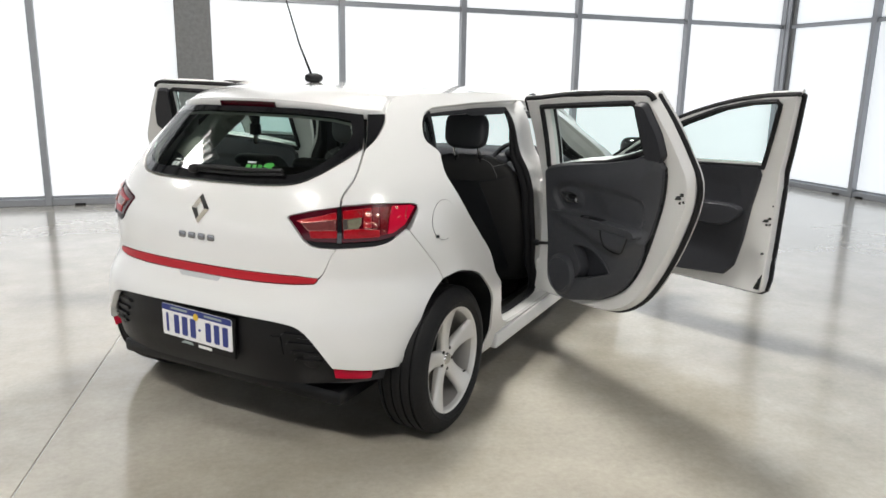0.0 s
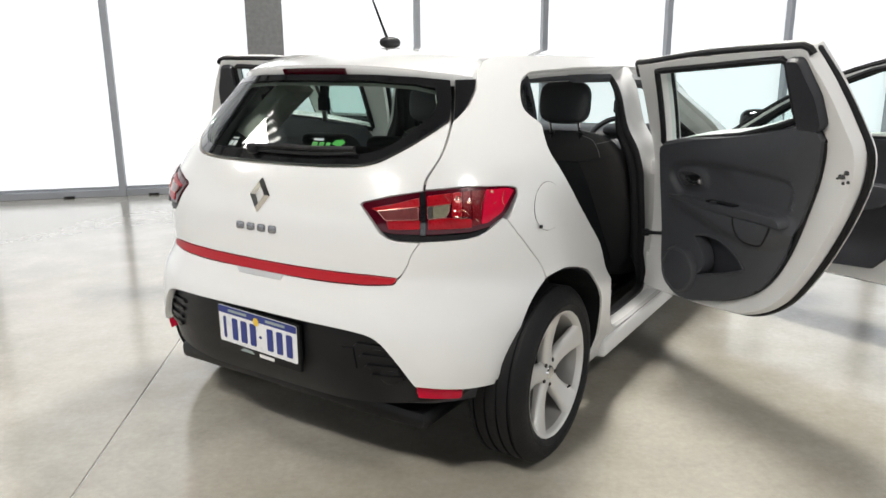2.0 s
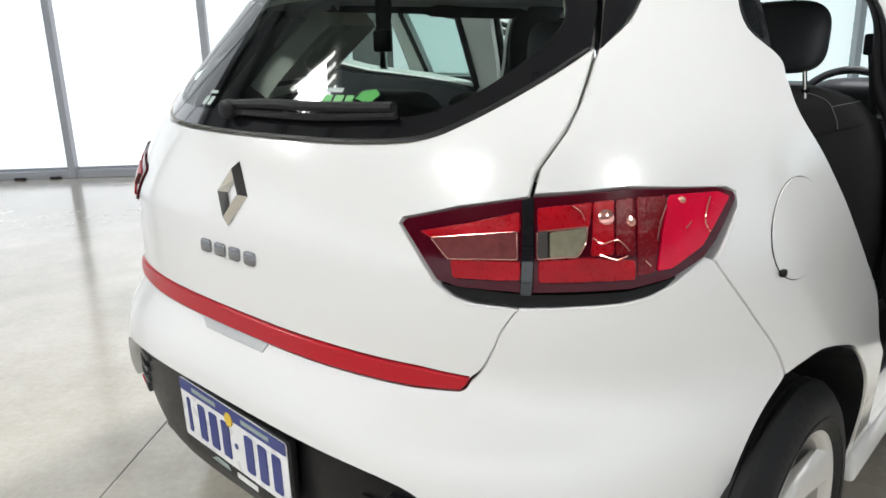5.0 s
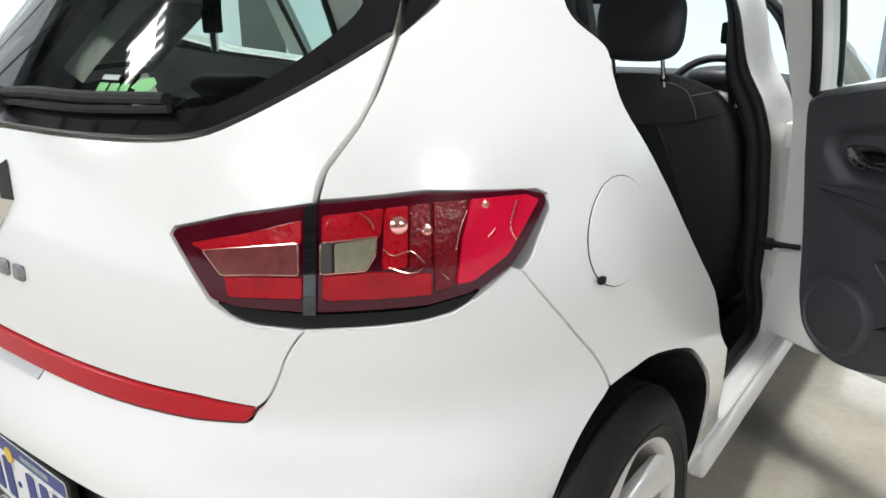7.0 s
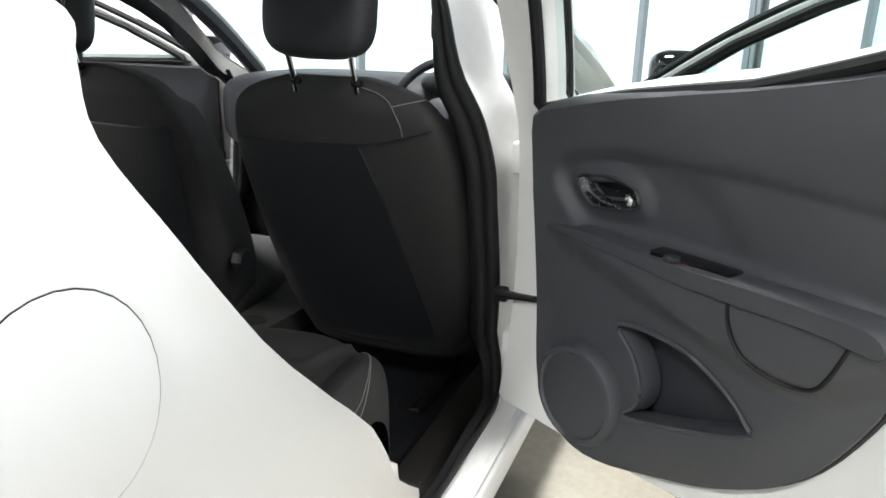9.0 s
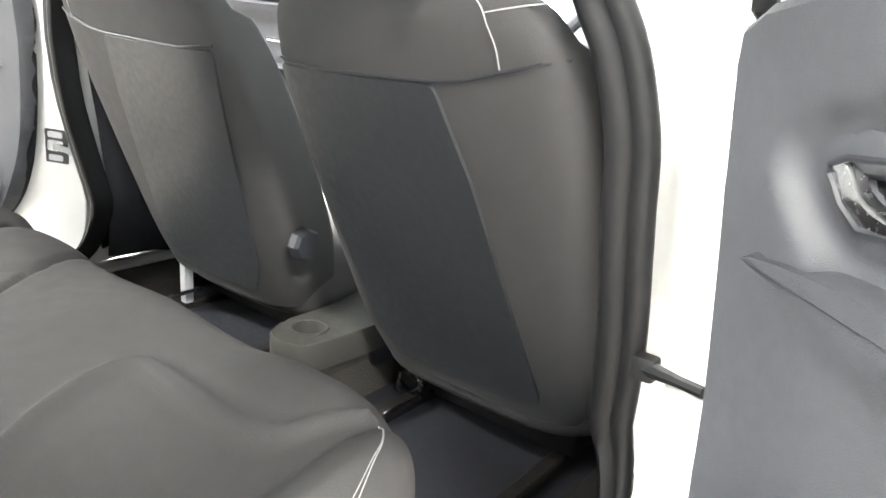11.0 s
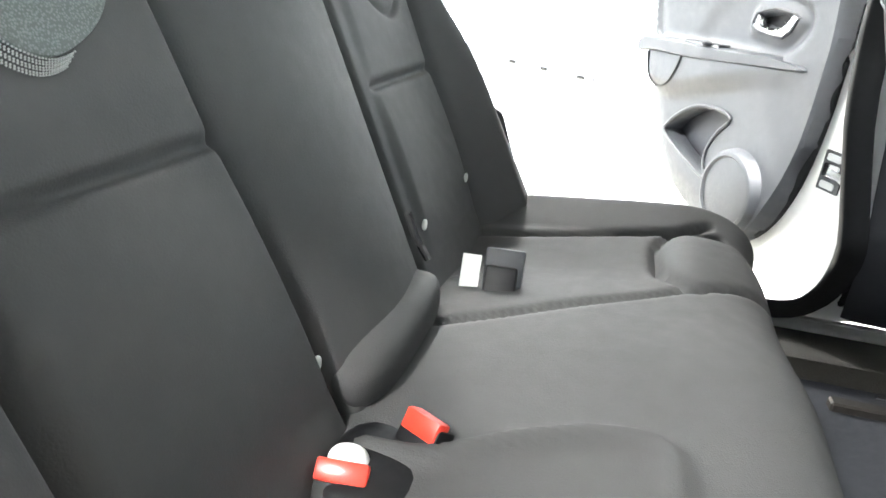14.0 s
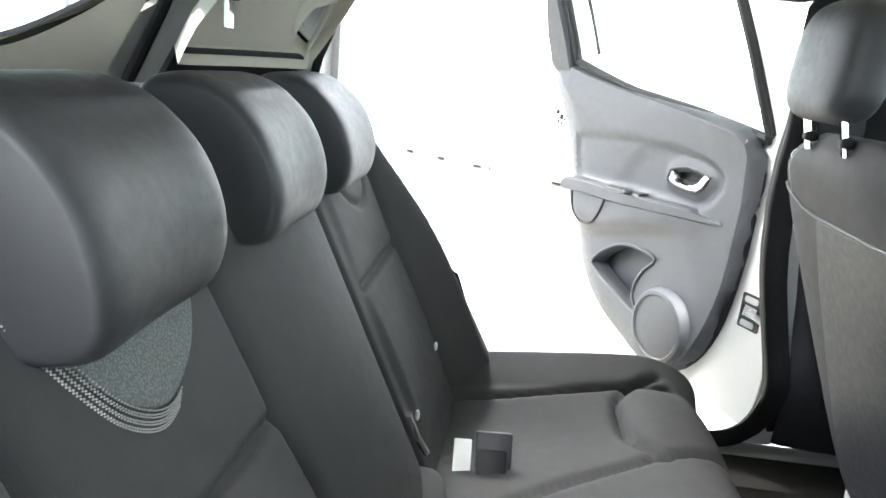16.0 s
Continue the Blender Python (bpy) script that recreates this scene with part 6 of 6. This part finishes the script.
def buckle(x, y, z, rz, rx, kind):
    b = group("belt_buckle", bench)
    m = Matrix.Translation((x, y, z)) @ pose(0, 0, 0, rx, 0, rz)
    part("buckle_body", box(-0.026, 0.026, -0.016, 0.016, -0.07, 0.022, 0.006, 2, m=m), RUBBER, b)
    if kind == "red":
        part("release_button", box(-0.023, 0.023, -0.004, 0.0185, 0.004, 0.028, 0.004, 2, m=m), BUCKLE_RED, b, "red release button")
        part("buckle_slot", box(-0.018, 0.018, -0.012, -0.006, 0.020, 0.026, 0.001, 1, m=m), CHROME, b)
    elif kind == "dome":
        part("release_button", box(-0.026, 0.026, 0.006, 0.019, 0.002, 0.024, 0.003, 2, m=m), BUCKLE_RED, b, "red release button")
        part("white_cover", pillow(0, -0.006, 0.026, 0.021, 0.016, 0.017, 2.2, m), WHITE_LABEL, b, "white domed cover")
    else:
        part("care_label", box(0.034, 0.064, -0.004, 0.002, -0.03, 0.035, 0.001, 1, m=m), WHITE_LABEL, b, "white sewn label")
        part("buckle_flap", box(-0.034, 0.028, -0.010, 0.010, -0.01, 0.050, 0.004, 2, m=m), TRIM_DARK, b)
    part("buckle_strap", tube([m @ Vector((0, 0, -0.06)), m @ Vector((0.0, -0.03, -0.10))], 0.018, 8, flat=0.3), BELT, b)


buckle(0.212, 0.556, 0.466, -120, 30, "red")
buckle(0.290, 0.498, 0.449, -85, 42, "dome")
buckle(-0.222, 0.560, 0.478, -85, 24, "label")
part("buckle_well", pillow(0.248, 0.520, 0.449, 0.072, 0.052, 0.018, 2.6), RUBBER, bench)
part("buckle_well", pillow(-0.235, 0.51, 0.440, 0.05, 0.05, 0.02, 2.6), RUBBER, bench)
part("side_bolster", pillow(-0.672, 0.455, 0.482, 0.045, 0.05, 0.060, 2.6), CLOTH, bench)
part("lower_roll", pillow(0.022, 0.452, 0.484, 0.165, 0.048, 0.042, 3.0), CLOTH, bench)
part("side_bolster", pillow(0.665, 0.43, 0.515, 0.045, 0.06, 0.075, 2.8), CLOTH, bench)


# front seats
def front_seat(cx, half, driver):
    st = group("front_seat", car, "charcoal front seat with a map pocket on its back")
    hw = smooth_table([0.34, 0.42, 0.55, 0.75, 0.90, 0.99, 1.035, 1.06], [0.80, 0.93, 1.0, 1.02, 0.98, 0.86, 0.66, 0.34])
    dp = smooth_table([0.34, 0.55, 0.9, 1.0, 1.06], [0.075, 0.085, 0.065, 0.05, 0.02])
    rear_y = lambda z: 1.08 - 0.42 * (z - 0.9) + (0 if driver else 0.012 + 0.06 * (z - 0.9)) + (0.9 * max(0, z - 0.99) ** 1.2)

    def fn(a, z):
        c, s2 = math.cos(a), math.sin(a)
        w, d = half * hw(z), dp(z)
        x = w * math.copysign(abs(c) ** 0.55, c)
        y = d * math.copysign(abs(s2) ** 0.62, s2)
        if s2 > 0:
            y += 0.05 * abs(c) ** 3 * (1 if z < 0.97 else 0.4)
        return Vector((cx + x, rear_y(z) + d + y, z))
    bm = grid(fn, [2 * math.pi * i / 56 for i in range(56)], lin(0.34, 1.06, 46), wrap=True)
    top = [v for v in bm.verts if v.co.z > 1.0599]
    bm.faces.new(sorted(top, key=lambda v: math.atan2(v.co.y - sum(t.co.y for t in top) / len(top), v.co.x - cx)))
    bmesh.ops.recalc_face_normals(bm, faces=bm.faces)
    part("seat_back", bm, CLOTH, st, "charcoal cloth seat back", smooth=70)

    def rear(x, z, off=0.0):
        u = min(abs((x - cx) / (half * hw(z))), 0.999)
        k = (1 - u ** (2 / 0.55)) ** (0.62 / 2)
        return Vector((x, rear_y(z) + dp(z) - dp(z) * k - off, z))
    pock = [(cx - 0.265, 0.905), (cx - 0.18, 0.903), (cx + 0.075, 0.908), (cx + 0.112, 0.775), (cx + 0.148, 0.562), (cx + 0.175, 0.40), (cx + 0.17, 0.375), (cx - 0.02, 0.368), (cx - 0.16, 0.372), (cx - 0.20, 0.44), (cx - 0.235, 0.70)]
    if not driver:
        pock = [(2 * cx - x, z) for x, z in pock][::-1]
    part("map_pocket", sheet(lambda x, z: rear(x, z, 0.0045), rounded(pock, 0.012), (), 0.022, 0.006, 0.003), CLOTH_DARK, st, "dark smooth map pocket")
    sg = 1 if driver else -1
    yoke = [(cx - sg * half * 0.90, 0.915), (cx - sg * half * 0.6, 0.906), (cx + sg * half * 0.25, 0.913), (cx + sg * half * 0.45, 0.92), (cx + sg * half * 0.76, 0.944), (cx + sg * half * 0.92, 0.96)]
    part("back_seam", tube([rear(x, z, 0.002) for x, z in dense(yoke, 0.02, False)], 0.003, 6), TRIM_DARK, st)
    curve = spline([(cx + sg * half * 0.30, 1.045), (cx + sg * half * 0.48, 1.03), (cx + sg * half * 0.58, 1.01), (cx + sg * half * 0.64, 0.97), (cx + sg * half * 0.65, 0.94)], per=6)
    part("stitching", tube([rear(p.x, p.y, 0.003) for p in curve], 0.001, 5), STITCH, st)
    part("stitching", tube([rear(x, z, 0.003) for x, z in dense([(cx + sg * half * 0.60, 1.005), (cx + sg * half * 0.82, 1.02)], 0.02, False)], 0.001, 5), STITCH, st)
    if not driver:
        # piping coloured pale to stand in for light along the seat edge
        edge = [Vector((cx - half * hw(z) * 0.985, rear_y(z) + dp(z) * 0.75, z)) for z in lin(0.42, 0.98, 20)]
        part("lit_edge_piping", tube(edge, 0.006, 6), STRAP_GREY, st, "piping along the seat edge, pale to paint the light on it")
        part("seat_bracket", box(cx - 0.175, cx - 0.150, 1.300, 1.325, 0.235, 0.40, 0.004, 2), STRAP_GREY, st, "bare metal seat bracket")
        part("slide_bar", tube([(cx - 0.128, 1.235, 0.28), (cx - 0.125, 1.33, 0.28)], 0.007, 6), CHROME, st)
    bm = pillow(cx, 1.57, 0.365, half * 0.95, 0.25, 0.085, 4.0, None, 40, 20)
    part("seat_base", bm, CLOTH, st)
    part("seat_plinth", box(cx - half * 0.7, cx + half * 0.7, 1.42, 1.78, 0.225, 0.30, 0.01, 2), RUBBER, st)
    for sx in (-0.6, 0.6):
        part("seat_rail", box(cx + sx * half - 0.016, cx + sx * half + 0.016, 1.18, 1.78, 0.208, 0.232, 0.004, 1), DARK_METAL, st)
    m = Matrix.Translation((cx + 0.035 * sg, 0.988 if driver else 1.055, 1.195 if driver else 1.175)) @ pose(0, 0, 0, -6, 0, 0)
    part("headrest", pillow(0, 0, 0, 0.122, 0.048, 0.098, 3.4, m, 36, 24), CLOTH_DARK, st, "charcoal padded headrest")
    for sx in (-0.072, 0.072):
        part("headrest_post", tube([m @ Vector((sx, 0.0, -0.085)), Vector((cx + 0.035 * sg + sx, 1.01 if driver else 1.06, 1.03))], 0.0065, 8), CHROME, st)
        part("post_sleeve", pillow(cx + 0.035 * sg + sx, 1.008 if driver else 1.06, 1.052, 0.013, 0.013, 0.010, 2.5), RUBBER, st)
    kx = cx - sg * half * 1.0
    part("side_cover", box(min(kx, kx - sg * 0.02), max(kx, kx - sg * 0.02), 1.38, 1.75, 0.25, 0.34, 0.008, 2), TRIM_DARK, st)
    if not driver:
        kn = lathe([(0.0, 0.03), (0.030, 0.028), (0.036, 0.02), (0.036, 0.0)], Matrix.Translation((kx - sg * 0.02, 1.28, 0.525)) @ pose(0, 0, 0, 0, -90 * sg, 0), 8)
        part("recline_knob", kn, TRIM_DARK, st, smooth=0)
    return st


front_seat(0.375, 0.285, True)
front_seat(-0.355, 0.295, False)

# floor, tunnel, console
def carpet_fn(x, y):
    return Vector((x, y, 0.205 + 0.085 * math.exp(-(x / 0.10) ** 4) + (0.02 if y < 0.95 else 0.0)))


part("carpet", grid(carpet_fn, lin(-0.67, 0.67, 60), lin(0.85, 2.35, 20)), CARPET, car, "charcoal carpeted floor")
part("bench_pan", box(-0.66, 0.66, 0.0, 0.90, 0.215, 0.26), CARPET, car, smooth=0)
console = group("centre_console", car, "grey console with a rear cup holder")
con = pts2(spline([(-0.052, 1.26), (-0.030, 1.198), (0.020, 1.180), (0.075, 1.212), (0.090, 1.36)], per=5)) + [(0.092, 1.95), (-0.056, 1.95)]
cup = [(0.014 + 0.038 * math.cos(a), 1.262 + 0.038 * math.sin(a)) for a in lin(0, 2 * math.pi, 25)[:-1]]
part("console_top", sheet(lambda x, y: Vector((x, y, 0.355 + 0.03 * max(0, min((y - 1.40) / 0.2, 1)))), con, [cup], 0.02, 0.055, 0.006), CONSOLE_GREY, console, "grey plastic console")
part("console_body", box(-0.035, 0.075, 1.20, 1.95, 0.2, 0.31, 0.02, 3), CARPET, console)
part("cup_well", lathe([(0.038, 0.0), (0.036, -0.05), (0.033, -0.062), (0.0, -0.062)], Matrix.Translation((0.014, 1.262, 0.353)), 24), CONSOLE_GREY, console)
part("cup_rim", tube([(x, y, 0.356) for x, y in cup], 0.003, 6, closed=True), CONSOLE_GREY, console)
part("floor_ring", tube([(0.186 + 0.030 * math.cos(a), 1.400 + 0.016 * math.sin(a), 0.250 + 0.026 * math.sin(a)) for a in lin(0, 2 * math.pi, 25)[:-1]], 0.009, 8, closed=True), GLOSS_BLACK, console)
part("floor_ring_cap", pillow(0.186, 1.400, 0.250, 0.028, 0.012, 0.026, 2.2), GLOSS_BLACK, console)
part("floor_bar", tube([(0.226, 1.270, 0.226), (0.228, 1.35, 0.228), (0.230, 1.46, 0.230)], 0.010, 8), GLOSS_BLACK, console)
part("floor_bar_trim", tube([(0.224, 1.275, 0.236), (0.225, 1.325, 0.238)], 0.0025, 6), CHROME, console)

# dashboard and steering wheel
dash = part("dashboard", pillow(0, 2.22, 0.84, 0.69, 0.24, 0.165, 4.5, None, 48, 24), TRIM_DARK, car, "dark grey dashboard")
part("instrument_hood", pillow(0.37, 2.05, 0.99, 0.17, 0.10, 0.045, 2.6), TRIM_DARK, dash)
part("dash_cover", pillow(0, 2.36, 0.955, 0.67, 0.16, 0.03, 4), TRIM, dash)
sw = group("steering_wheel", car, "black steering wheel")
m = Matrix.Translation((0.37, 1.80, 0.905)) @ pose(0, 0, 0, 64, 0, 0)
part("wheel_ring", tube([m @ Vector((0.185 * math.cos(a), 0.185 * math.sin(a), 0)) for a in lin(0, 2 * math.pi, 41)[:-1]], 0.015, 10, closed=True), TRIM_DARK, sw)
part("wheel_boss", pillow(0, 0, -0.02, 0.075, 0.065, 0.025, 3, m), TRIM_DARK, sw)
for a in (0, math.pi, -math.pi / 2):
    part("wheel_spoke", tube([m @ Vector((0.05 * math.cos(a), 0.05 * math.sin(a), -0.015)), m @ Vector((0.18 * math.cos(a), 0.18 * math.sin(a), 0))], 0.014, 8), CHROME, sw)
part("steering_column", tube([m @ Vector((0, 0, -0.02)), m @ Vector((0, 0, -0.25))], 0.04, 10), TRIM_DARK, sw)
part("interior_mirror", pillow(0, 1.66, 1.30, 0.11, 0.018, 0.032, 3), TRIM_DARK, car)

# luggage space and the belt that hangs from the roof
part("parcel_shelf", box(-0.56, 0.56, -0.38, 0.12, 0.955, 0.972, 0.005, 1), CARPET, car, "charcoal parcel shelf")
fit_x, fit_y = -0.254, 0.084
rb = group("roof_belt", car, "black centre belt hanging from the roof")
part("belt_webbing", tube(spline([(fit_x, fit_y - 0.02, 1.395), (fit_x + 0.004, fit_y, 1.32), (fit_x - 0.006, fit_y + 0.005, 1.235)], per=4), 0.022, 8, flat=0.35), BELT, rb)
part("belt_tongue", box(fit_x - 0.03, fit_x + 0.022, fit_y - 0.012, fit_y + 0.012, 1.185, 1.240, 0.006, 2), RUBBER, rb)
part("tongue_plate", box(fit_x - 0.016, fit_x + 0.010, fit_y - 0.003, fit_y + 0.003, 1.142, 1.188, 0.002, 1), CHROME, rb)
gate = sheet(lambda u, z: skin(u, z, -0.035), [(-40, 1.02), (40, 1.02), (43, 1.2), (44, 1.34), (-44, 1.34), (-43, 1.2)], [clear_line], 0.04, 0, 0, DEG)
part("tailgate_lining", gate, LINING, tailgate)
seal = [skin(u, z, -0.06) for u, z in dense([(u * 1.0, z) for u, z in [(-44, 1.05), (-45.5, 1.22), (-46, 1.36), (0, 1.375), (46, 1.36), (45.5, 1.22), (44, 1.05)]], 0.9, False)]
part("tailgate_seal", tube(seal, 0.013, 8), RUBBER, car)
